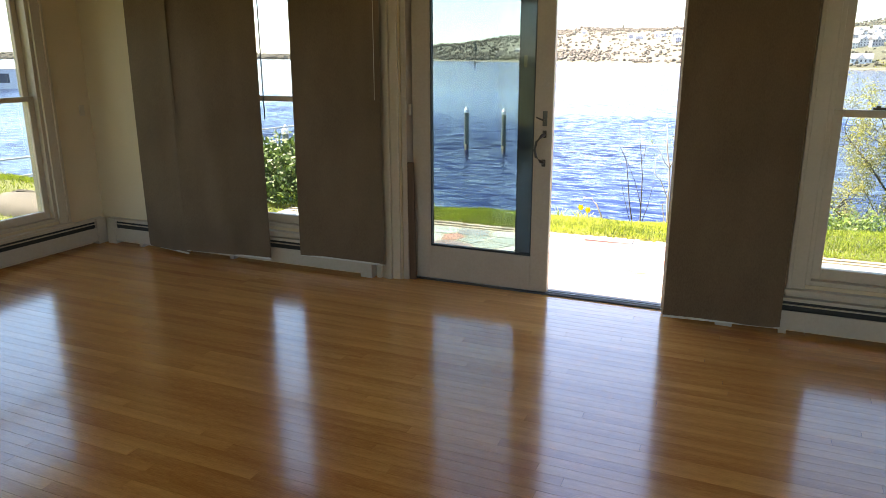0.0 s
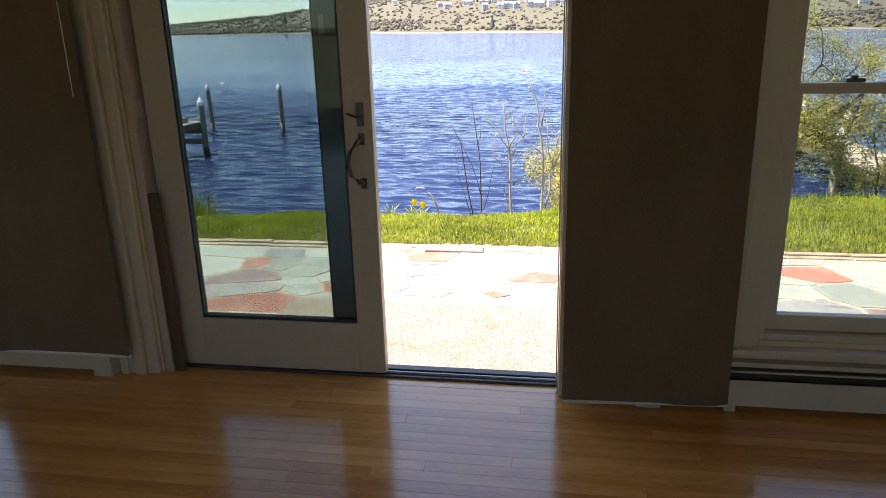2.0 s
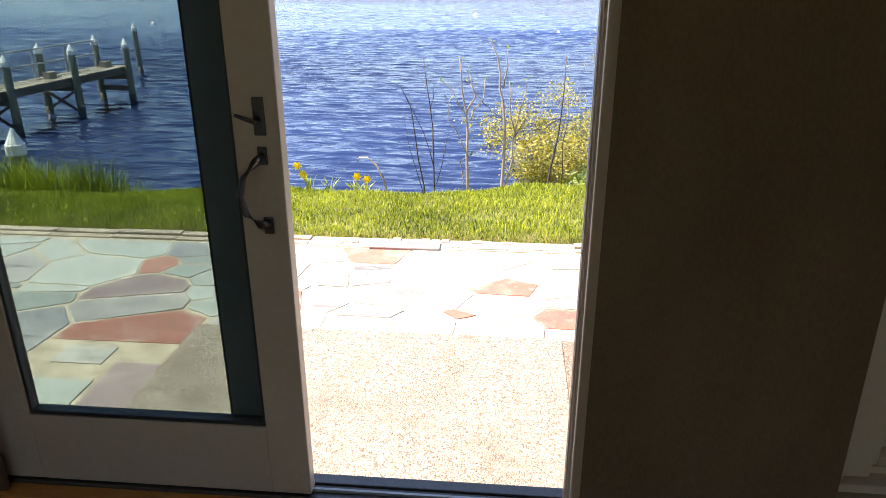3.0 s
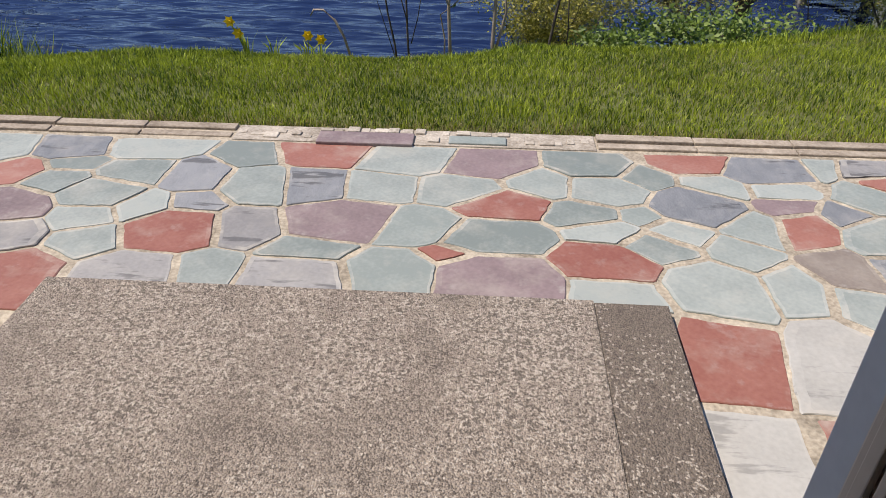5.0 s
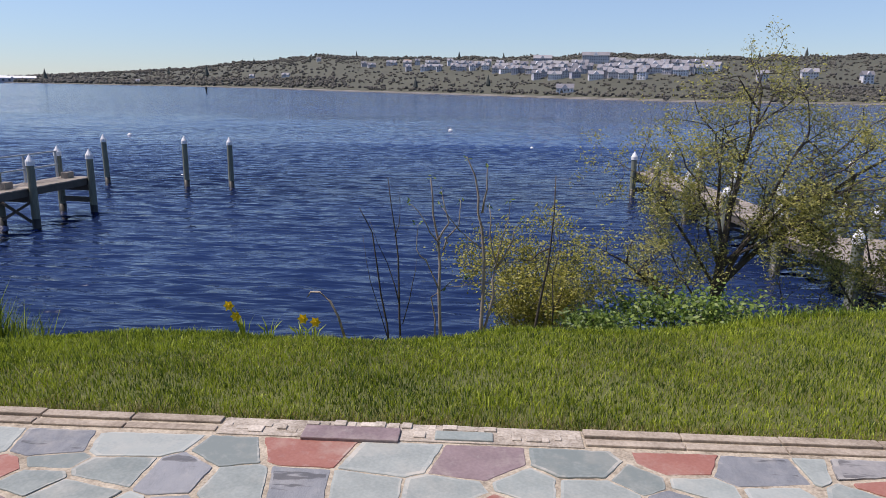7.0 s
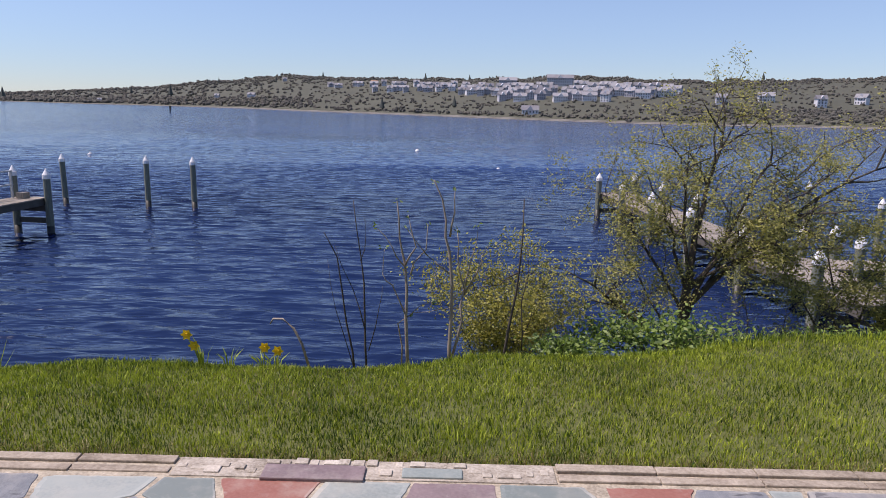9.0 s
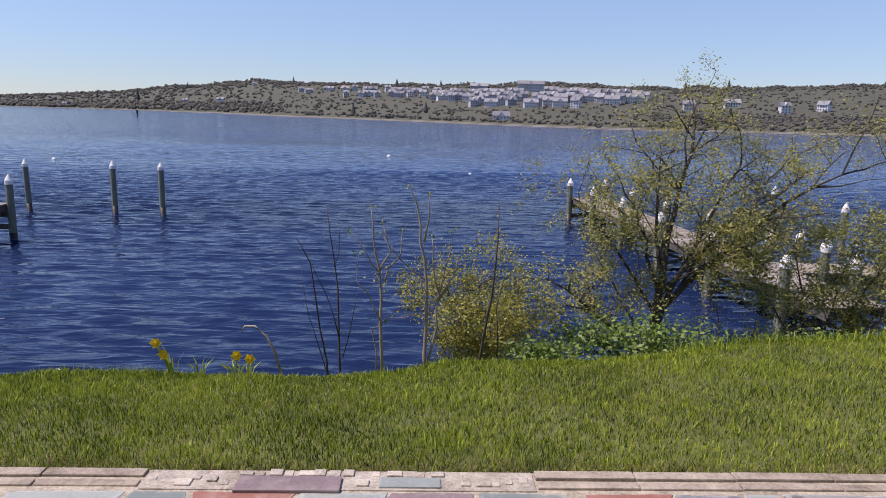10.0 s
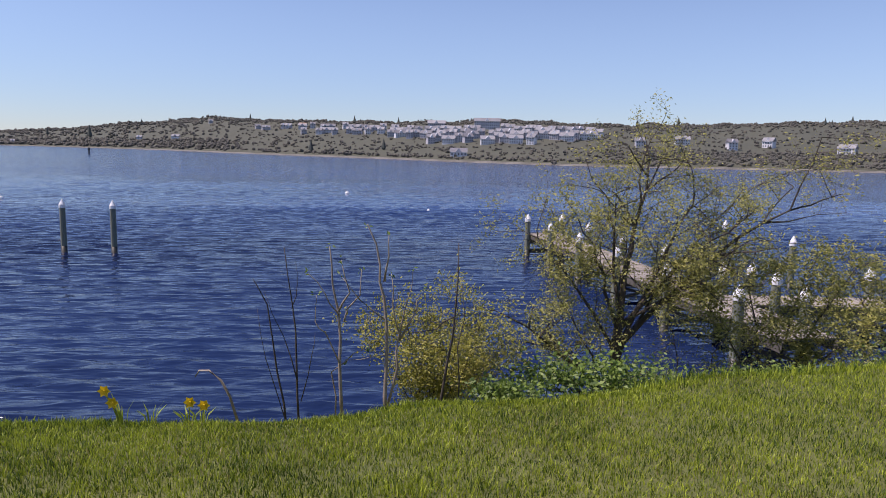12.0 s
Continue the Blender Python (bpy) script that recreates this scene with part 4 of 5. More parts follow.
sapling("bare thin dark sapling in the bush", (0.95, 5.6, -0.80), [(0.014, (-0.03, -0.1), (0.03, 0.3), (0.08, 0.62), (0.10, 1.06)), (0.008, (0.08, 0.60), (-0.05, 0.52), (-0.28, 0.50)), (0.007, (0.12, 0.0), (0.11, 0.4), (0.13, 0.8))], BARK, 0, 54)
cv, cf = tube([(0.33, 0, -0.08), (0.27, 0, 0.14), (0.20, 0, 0.28), (0.11, 0, 0.36), (0.03, 0, 0.36), (0.0, 0, 0.31)], [0.013, 0.012, 0.011, 0.009, 0.008, 0.005], 6)
stem = thing("bent_stem", (-1.04, 5.6, -0.80), "pale bare stem bent over in an arch", "plant stem")
raw("stalk", cv, cf, TWIG, stem, "", True)


def leaf_mass(name, label, centre, size, count, mat, leaf_size, seed, category="shrub"):
    rand = random.Random(seed)
    top = thing(name, (centre[0], centre[1], ground_z(*centre[:2])), label, category)
    lv, lf, tv, tf = [], [], [], []
    for k in range(14):
        a = rand.uniform(0, 6.28)
        e = Vector((math.cos(a) * size[0] * rand.uniform(0.2, 0.8), math.sin(a) * size[1] * rand.uniform(0.2, 0.8), size[2] * rand.uniform(0.5, 1.0)))
        tube([(0, 0, -0.05), e * 0.5 + Vector((0, 0, 0.06)), e], [0.012, 0.008, 0.004], 5, tv, tf)
        for _ in range(count // 14):
            p = e + Vector((rand.gauss(0, size[0] * 0.28), rand.gauss(0, size[1] * 0.28), rand.gauss(0, size[2] * 0.22)))
            p.z = max(p.z, -0.1)
            leaf(lv, lf, p, leaf_size * rand.uniform(0.6, 1.3), rand)
    raw("trunk", tv, tf, BARK, top)
    raw("crown", lv, lf, mat, top)
    return top


leaf_mass("shrub", "low bright green leafy shrub at the lawn edge", (2.35, 6.1), (0.75, 0.35, 0.36), 2600, LEAFG, 0.055, 61)
leaf_mass("shrub", "low bright green leafy shrub at the lawn edge", (1.45, 5.6), (0.35, 0.2, 0.16), 700, LEAFG, 0.05, 62)
leaf_mass("shrub", "low green brambles under the bank shrubs", (4.5, 7.0), (1.1, 0.4, 0.30), 2600, LEAFG, 0.05, 63)
leaf_mass("shrub", "low green brambles under the bank shrubs", (7.2, 7.6), (1.3, 0.5, 0.40), 2400, LEAFG, 0.055, 64)
leaf_mass("shrub", "dense evergreen shrub with glossy leaves", (-4.75, 3.3), (0.85, 0.5, 0.62), 8000, LEAFD, 0.07, 65)


def daffodil(x, y, height, lean, flowers):
    z = ground_z(x, y)
    top = thing("daffodil", (x, y, z), "yellow daffodil with narrow green leaves", "flower", "daffodils by the bank")
    rand = random.Random(int(x * 1000))
    lv, lf = [], []
    for k in range(9):
        a, h = rand.uniform(0, 6.28), height * rand.uniform(0.6, 1.0)
        o = Vector((math.cos(a), math.sin(a), 0))
        s = o.orthogonal().normalized() * 0.007
        b, m, e = Vector((o.x * 0.02, o.y * 0.02, -0.03)), o * 0.05 + Vector((0, 0, h * 0.6)), o * 0.11 + Vector((0, 0, h))
        q = len(lv)
        lv += [tuple(b - s), tuple(b + s), tuple(m + s), tuple(m - s), tuple(e)]
        lf += [(q, q + 1, q + 2, q + 3), (q + 3, q + 2, q + 4)]
    raw("leaves", lv, lf, GRASS, top)
    for k in range(flowers):
        head = Vector((lean + 0.05 * k, -0.03, height * (1.1 - 0.35 * k)))
        sv, sf = tube([(0, 0, -0.03), head * 0.6, head], [0.004, 0.0035, 0.003], 5)
        raw("stem", sv, sf, GRASS, top)
        pv, pf = [], []
        for j in range(6):
            a = j * math.pi / 3
            o = Vector((math.cos(a), -0.25, math.sin(a)))
            s = Vector((-math.sin(a), 0, math.cos(a))) * 0.016
            q = len(pv)
            pv += [tuple(head), tuple(head + o * 0.024 + s), tuple(head + o * 0.046), tuple(head + o * 0.024 - s)]
            pf.append((q, q + 1, q + 2, q + 3))
        tube([head, head + Vector((0, -0.02, 0)), head + Vector((0, -0.034, 0))], [0.011, 0.012, 0.017], 8, pv, pf)
        raw("flower", pv, pf, PETAL, top, "bright yellow flower head")


daffodil(-1.33, 4.80, 0.24, -0.10, 2)
daffodil(-1.15, 4.84, 0.20, 0.05, 0)
daffodil(-0.90, 4.86, 0.17, 0.02, 1)
daffodil(-0.82, 4.88, 0.15, 0.03, 1)


# ---- piles and piers ----
def pile(x, y, top_z, radius=0.13, group="mooring piles", lean=(0, 0)):
    p = thing("pile", (x, y, WZ), "weathered timber pile with a white cone cap", "pile", group)
    h = top_z - WZ - 0.28
    n = 12
    v, f = tube([(0, 0, -1.2), (0, 0, 0.3)], [radius * 1.02] * 2, n)
    raw("foot", v, f, WETP, p, "black wet foot of the pile", True)
    v, f = tube([(0, 0, 0.3), (0, 0, h * 0.5), (0, 0, h)], [radius * 1.0, radius * 0.97, radius * 0.93], n)
    raw("shaft", v, f, PILE, p)
    v, f = tube([(0, 0, h - 0.10), (0, 0, h + 0.05), (0, 0, h + 0.055), (0, 0, h + 0.28)], [radius * 1.08, radius * 1.08, radius * 1.02, 0.012], n)
    raw("cap", v, f, CAP, p, "white plastic cone cap")
    p.rotation_euler = (radians(lean[1]), radians(lean[0]), 0)
    return p


pile(-13.87, 33.28, -1.19)
pile(-11.65, 33.2, -1.21)
pile(-18.02, 33.69, -1.21, lean=(-1.0, 0))


def pier(label, start, end, width, deck_z, bent_gap, tops, rail=False, lean=0.0):
    """A timber pier from the end (far) towards the start; piles stand in pairs."""
    a, b = Vector(start), Vector(end)
    run = (b - a)
    length = run.length
    u = run.normalized()
    s = Vector((u.y, -u.x))
    top = thing("pier", (b.x, b.y, deck_z), label, "pier")
    ang = math.atan2(u.y, u.x)
    top.rotation_euler = (0, 0, ang)
    plank = None
    count = int(length / 0.15)
    for i in range(count):
        xx = -i * 0.15
        if plank is None:
            plank = part("plank", box(-0.07, 0.07, -width / 2, width / 2, -0.04, 0.0), DECK, top)
            plank.location = (xx - 0.075, 0, 0)
        else:
            o = new("plank", plank.data)
            o.parent = top
            o.location = (xx - 0.075, 0, rng.uniform(-0.006, 0.006))
    for side in (-1, 1):
        part("stringer", box(-length, 0.0, side * (width / 2 - 0.08) - 0.05, side * (width / 2 - 0.08) + 0.05, -0.28, -0.042), BEAM, top)
    n = int(length // bent_gap)
    for i in range(n + 1):
        xx = -0.15 - i * bent_gap
        part("cross_beam", box(xx - 0.07, xx + 0.07, -width / 2 - 0.16, width / 2 + 0.16, -0.50, -0.285), BEAM, top)
        for sgn in (-1, 1):
            v, f = tube([(xx - 0.1, sgn * width / 2, WZ - deck_z + 0.2), (xx - 0.1, -sgn * width / 2, -0.5)], [0.055, 0.055], 4)
            if i:
                raw("brace", v, f, BEAM, top)
        if not i:
            part("brace", box(xx - 0.03, xx + 0.03, -width / 2, width / 2, -0.95, -0.75), BEAM, top)
        for sgn in (-1, 1):
            w = b - u * (0.15 + i * bent_gap) + s * sgn * (width / 2 + 0.10)
            pile(w.x, w.y, tops + rng.uniform(-0.06, 0.06), 0.135, "pier piles")
    if rail:
        for i in range(int(length / 1.6)):
            part("rail_post", box(-0.5 - i * 1.6, -0.44 - i * 1.6, width / 2 - 0.10, width / 2 - 0.04, 0.0, 0.95, 0.004), RAIL, top)
        for h in (0.45, 0.95):
            part("rail_bar", box(-length, -0.4, width / 2 - 0.095, width / 2 - 0.045, h, h + 0.05, 0.004), RAIL, top)
    for i in range(int(length / 3)):
        part("deck_box", box(-0.7 - 3 * i, -0.35 - 3 * i, -0.1, 0.18, 0.0, 0.22, 0.01), DECK, top)
    return top


pier("weathered timber pier with a grey hand rail", (-17.5, 7.5), (-15.05, 26.1), 1.15, -2.25, 3.0, -1.15, True)
pier("weathered timber pier running out from the bank", (9.6, 14.0), (8.2, 33.6), 1.5, -2.5, 3.6, -1.60)
pier("weathered timber dock branching off the pier", (9.75, 18.2), (24.0, 16.9), 1.3, -2.5, 3.3, -1.60)
pile(16.3, 31.7, -1.6)
pile(15.97, 25.6, -1.6)
pile(-40.0, 27.2, -1.4)
pile(-43.5, 29.5, -1.2)
near = pile(-6.6, 8.0, -0.75, 0.13)
pile(-9.6, 9.6, -0.3, 0.13)


def buoy(x, y, r):
    b = thing("buoy", (x, y, WZ), "white round mooring buoy", "buoy", "mooring buoys")
    bm = bmesh.new()
    bmesh.ops.create_uvsphere(bm, u_segments=12, v_segments=8, radius=r)
    bmesh.ops.scale(bm, vec=(1, 1, 0.85), verts=bm.verts[:])
    part("float", bm, CAP, b, "", True)
    v, f = tube([(0, 0, r * 0.8), (0, 0, r * 1.25)], [r * 0.2, r * 0.2], 6)
    raw("ring", v, f, RAIL, b)


buoy(-32.5, 64.9, 0.22)
buoy(-3.4, 78.9, 0.26)
buoy(4.2, 58.1, 0.14)
mk = thing("channel_marker", (-125.0, 321.0, WZ), "dark channel marker post in the water", "marker")
v, f = tube([(0, 0, -0.5), (0, 0, 1.6), (0, 0, 1.7), (0, 0, 2.7)], [0.35, 0.3, 0.55, 0.4], 8)
raw("post", v, f, WETP, mk)

# ---- far shore ----
EYE = Vector((0.45, -0.1, 1.35))
AZ = [-80, -60, -45, -34.5, -27, -22, -19.8, -16, -11.8, -9, -5, -3, 5.5, 9, 14.4, 16.4, 22.7, 26.6, 30.6, 36.2, 55, 80]
DIST = [2200, 2000, 1700, 1217, 860, 740, 680, 590, 475, 435, 388, 368, 300, 285, 268, 268, 275, 280, 286, 294, 300, 300]
RISE = [0.004, 0.004, 0.003, 0.0015, 0.011, 0.0185, 0.024, 0.0325, 0.040, 0.0365, 0.0383, 0.0384, 0.0413, 0.0463, 0.042, 0.0406, 0.0418, 0.0437, 0.045, 0.0472, 0.05, 0.05]


def shore(az):
    return float(np.interp(az, AZ, DIST))


def hill_point(az, u):
    """u: 0 at the water's edge, 1 at the ridge."""
    s, rise = shore(az), float(np.interp(az, AZ, RISE))
    d = s * (1 + 0.75 * u)
    wob = 0.90 + 0.03 * noise.noise((az * 0.9, 5, 0))
    ridge = 1.4 + s * 1.75 * rise * 1.09 * wob - WZ
    z = WZ + 0.4 + ridge * (u ** 0.9) * (0.93 + 0.07 * noise.noise((az * 0.5, u * 4, 1)))
    if u > 1:
        z -= (u - 1) * 30
    return Vector((EYE.x + d * math.sin(radians(az)), EYE.y + d * math.cos(radians(az)), z))


us = [-0.02, 0.0, 0.03, 0.1, 0.2, 0.3, 0.4, 0.5, 0.6, 0.7, 0.8, 0.9, 1.0, 1.15]
azs = [-80 + i * 0.8 for i in range(201)]
verts = []
for a in azs:
    for u in us:
        p = hill_point(a, max(u, 0))
        verts.append((p.x, p.y, p.z if u >= 0 else WZ - 2))
m = len(us)
faces = [(i * m + j, (i + 1) * m + j, (i + 1) * m + j + 1, i * m + j + 1) for i in range(len(azs) - 1) for j in range(m - 1)]
tagged(raw("backdrop", verts, faces, MEADOW, smooth=True), "far wooded hills across the water", "hills", kind="structure")
# pale beach line at the water's edge
bv, bf = [], []
for i, a in enumerate(azs):
    p, q = hill_point(a, 0.0), hill_point(a, 0.004)
    bv += [(p.x, p.y - 0.6, WZ + 0.05), (q.x, q.y, q.z + 0.1)]
    if i:
        bf.append((2 * i - 2, 2 * i, 2 * i + 1, 2 * i - 1))
tagged(raw("beach", bv, bf, BEACH), "thin pale beach along the far shore", "beach", kind="structure")

ico = bmesh.new()
bmesh.ops.create_icosphere(ico, subdivisions=1, radius=1.0)
ICO_V, ICO_F = [v.co.copy() for v in ico.verts], [tuple(v.index for v in f.verts) for f in ico.faces]
ico.free()


def clump(verts, faces, p, r, tall, rand):
    """One far tree: a few uneven lumps."""
    for _ in range(2):
        o = p + Vector((rand.gauss(0, 0.45) * r, rand.gauss(0, 0.45) * r, rand.uniform(0.1, 0.6) * r * tall))
        k, q = r * rand.uniform(0.45, 0.8), len(verts)
        verts += [tuple(o + Vector((v.x, v.y, v.z * tall)) * k * rand.uniform(0.75, 1.2)) for v in ICO_V]
        faces += [tuple(q + i for i in f) for f in ICO_F]


def condo(az, u):
    return -10.5 < az < 17.5 and 0.16 < u < 0.66


rand = random.Random(99)
wv, wf, fv, ff = [], [], [], []
for _ in range(14000):
    az = rand.uniform(-62, 62)
    u = rand.choice((rand.random() ** 0.8, rand.uniform(0.82, 1.02), rand.uniform(0.02, 0.2)))
    s = shore(az)
    if -11 < az < 17.5 and 0.05 < u < 0.68 and rand.random() < 0.86:
        continue
    p = hill_point(az, u)
    r = s * rand.uniform(0.0020, 0.0042)
    if rand.random() < 0.003:
        h = s * rand.uniform(0.012, 0.02)
        tube([p, p + Vector((0, 0, h * 0.15)), p + Vector((0, 0, h))], [h * 0.10, h * 0.22, 0.02], 6, fv, ff)
    else:
        clump(wv, wf, p, r, rand.uniform(0.8, 1.2), rand)
for _ in range(420):
    az = rand.uniform(-11, 17.5)
    clump(wv, wf, hill_point(az, rand.uniform(0.1, 0.68)), shore(az) * rand.uniform(0.002, 0.004), 0.9, rand)
tagged(raw("far_woods", wv, wf, WOODS), "bare brown and budding woods on the far hills", "woods", kind="stuff")
tagged(raw("far_conifers", fv, ff, FIR), "scattered dark conifers on the far hills", "woods", kind="stuff")


def house(w, d, h, roof, label, roof_mat, storeys, bays):
    """A far house facing -y, its base centre at the origin."""
    top = thing("house", (0, 0, 0), label, "house", "houses on the far shore")
    part("wall", box(-w / 2, w / 2, -d / 2, d / 2, -3, h), HWALL, top)
    rv = [(-w / 2 - 0.3, -d / 2 - 0.3, h), (w / 2 + 0.3, -d / 2 - 0.3, h), (w / 2 + 0.3, d / 2 + 0.3, h), (-w / 2 - 0.3, d / 2 + 0.3, h), (-w / 2 - 0.3, 0, h + roof), (w / 2 + 0.3, 0, h + roof)]
    rf = [(0, 1, 5, 4), (2, 3, 4, 5), (1, 2, 5), (3, 0, 4), (0, 3, 2, 1)]
    raw("roof", rv, rf, roof_mat, top)
    # front gable
    gw = min(w * 0.55, 3.2)
    gv = [(-gw / 2, -d / 2 - 0.5, h - 0.2), (gw / 2, -d / 2 - 0.5, h - 0.2), (0, -d / 2 - 0.5, h + roof * 0.9), (-gw / 2, 0, h - 0.2), (gw / 2, 0, h - 0.2), (0, 0, h + roof * 0.9)]
    raw("gable", gv, [(0, 1, 2), (0, 2, 5, 3), (1, 4, 5, 2)], HWALL, top)
    ww, wh = w / bays * 0.38, h / storeys * 0.5
    win = None
    for sgrid in range(storeys):
        for k in range(bays):
            spot = (-w / 2 + (k + 0.5) * w / bays, -d / 2 - 0.06, (sgrid + 0.5) * h / storeys)
            if win is None:
                win = part("window", box(-ww / 2, ww / 2, -0.05, 0.05, -wh / 2, wh / 2), HWIN, top)
                win.location = spot
            else:
                o = new("window", win.data)
                o.parent, o.location = top, spot
    return top


kinds = [house(4.4, 4.0, 2.7, 1.7, "pale grey clapboard house on the far hillside", HROOF, 2, 4), house(6.4, 4.5, 2.4, 1.7, "long pale house row on the far hillside", HROOF, 2, 6),
         house(3.8, 4.0, 3.2, 1.6, "tall pale house on the far hillside", HROOF, 3, 3)]
spots = []
for az0, az1, u, n in ((-10, -1.0, 0.60, 11), (-6.5, 2.0, 0.47, 10), (0.5, 8.0, 0.40, 12), (-1.5, 7.5, 0.55, 13), (8.5, 16.5, 0.42, 13), (9, 17, 0.56, 12), (3, 12, 0.29, 10)):
    for i in range(n):
        spots.append((az0 + (az1 - az0) * (i + rand.uniform(0.1, 0.9)) / n, u + rand.uniform(-0.04, 0.04)))
spots += [(20, 0.3), (23, 0.35), (26.5, 0.25), (29, 0.3), (34, 0.2), (37, 0.22), (-18, 0.2), (-15.5, 0.22), (-26, 0.05), (-13, 0.75)]
used = set()
for i, (az, u) in enumerate(spots):
    k = i % 3
    p = hill_point(az, u)
    sc = shore(az) / 300
    mtx = Matrix.Translation(p) @ Matrix.Rotation(-radians(az) + rand.uniform(-0.4, 0.4), 4, "Z")
    if k not in used:
        used.add(k)
        kinds[k].matrix_basis = mtx
    else:
        copy_thing(kinds[k], mtx)
for az, u, w in ((4.2, 0.66, 11.0), (8.2, 0.66, 15.0)):
    p = hill_point(az, u)
    big = house(w, 6, 4.6, 2.0, "large grey hotel-like block above the houses", HROOF, 3, int(w / 1.2))
    big.matrix_basis = Matrix.Translation(p) @ Matrix.Rotation(-radians(az), 4, "Z")
pav = house(7, 5, 1.6, 1.9, "low pavilion with a broad roof at the far shore", HROOF, 1, 5)
pav.matrix_basis = Matrix.Translation(hill_point(6.0, 0.06)) @ Matrix.Rotation(-radians(6), 4, "Z")
pav = house(5, 4, 2.4, 1.6, "pale house with a terracotta roof", HROOFR, 2, 4)
pav.matrix_basis = Matrix.Translation(hill_point(-6.2, 0.62)) @ Matrix.Rotation(radians(6), 4, "Z")
shed = house(60, 20, 6, 3, "long white shed on the distant shore", CAP, 1, 8)
shed.matrix_basis = Matrix.Translation(hill_point(-33.8, 0.04)) @ Matrix.Rotation(radians(34), 4, "Z")


boat_shed = house(26, 9, 3.0, 0.9, "low grey boathouse standing over the water", HROOF, 1, 6)
boat_shed.matrix_basis = Matrix.Translation((-118.0, 78.0, WZ + 0.2)) @ Matrix.Rotation(radians(55), 4, "Z")
# unidentified dark object on the lawn, given the made-up shape of an upturned boat
dinghy = thing("dinghy", (-6.95, 1.75, ground_z(-6.95, 1.75)), "low dark boat-shaped stand-in for an unidentified object on the lawn", "boat")
bm = bmesh.new()
bmesh.ops.create_uvsphere(bm, u_segments=20, v_segments=10, radius=1.0)
bmesh.ops.delete(bm, geom=[v for v in bm.verts if v.co.z < -0.01], context="VERTS")
bmesh.ops.scale(bm, vec=(0.95, 0.42, 0.22), verts=bm.verts[:])
part("hull", bm, BEAM, dinghy, "", True)
v, f = tube([(-0.93, 0, 0.03), (-0.3, 0, 0.225), (0.4, 0, 0.215), (0.93, 0, 0.03)], [0.02] * 4, 5)
raw("keel", v, f, BEAM, dinghy)


# ---- terrace: landing slab, edging, flagstones ----
landing = thing("landing_slab", (0, 0, ZT), "worn exposed-aggregate concrete landing at the door", "concrete slab", kind="structure")
part("slab", box(-1.03, 0.822, YO + 0.004, 1.55, -0.12, 0.050, 0.006), SLAB, landing)
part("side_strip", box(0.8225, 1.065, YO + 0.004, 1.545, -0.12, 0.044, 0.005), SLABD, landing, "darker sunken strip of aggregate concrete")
terrace = tagged(mesh_object("pavement", box(-4.05, 9.0, YO + 0.002, EDGE + 0.005, -0.55, ZT - 0.0025), MORTAR), "flagstone terrace with sandy mortar joints", "pavement", kind="structure")
for x0, x1 in ((-4.05, -0.80), (0.99, 9.0)):
    e = thing("edging", (x0, 2.85, ZT), "weathered two-step edging between terrace and lawn", "edging", "terrace edgings", kind="structure")
    n = int((x1 - x0) / 0.5) + 1
    for i in range(n):
        a, b = (x1 - x0) * i / n, (x1 - x0) * (i + 1) / n - 0.006
        w, v = rng.uniform(-0.007, 0.007), rng.uniform(-0.004, 0.003)
        part("edging_block", boxes((a, b, -0.03 + w, 0.022 + w, -0.03, 0.009 + v), (a, b, 0.024 + w, 0.05 + w, -0.03, -0.002 + v), (a, b, 0.052 + w, 0.118 + w, -0.03, 0.014 + v), bevel=0.006), CURB, e)
part("edging_infill", box(-0.79, 0.98, 2.80, EDGE, ZT - 0.1, ZT + 0.004, 0.004), CRUMBLE, terrace, "crumbled pale concrete edge")
part("stone", box(0.27, 0.55, 2.815, 2.90, ZT - 0.01, ZT + 0.013, 0.006), STONE["pale"], terrace)
part("stone", box(-0.37, 0.10, 2.77, 2.90, ZT - 0.01, ZT + 0.018, 0.006), STONE["purple"], terrace)

for k in range(26):
    a = -0.78 + 1.76 * k / 26
    w = rng.uniform(0.03, 0.075)
    y0 = 2.81 + rng.uniform(0, 0.07)
    if (-0.44 < a < 0.11 or 0.19 < a < 0.56) and y0 < 2.91:
        y0 = 2.915
    part("edging_fragment", box(a, a + w, y0, min(y0 + rng.uniform(0.03, 0.06), EDGE), ZT - 0.02, ZT + rng.uniform(0.006, 0.014), 0.004), CRUMBLE, terrace)

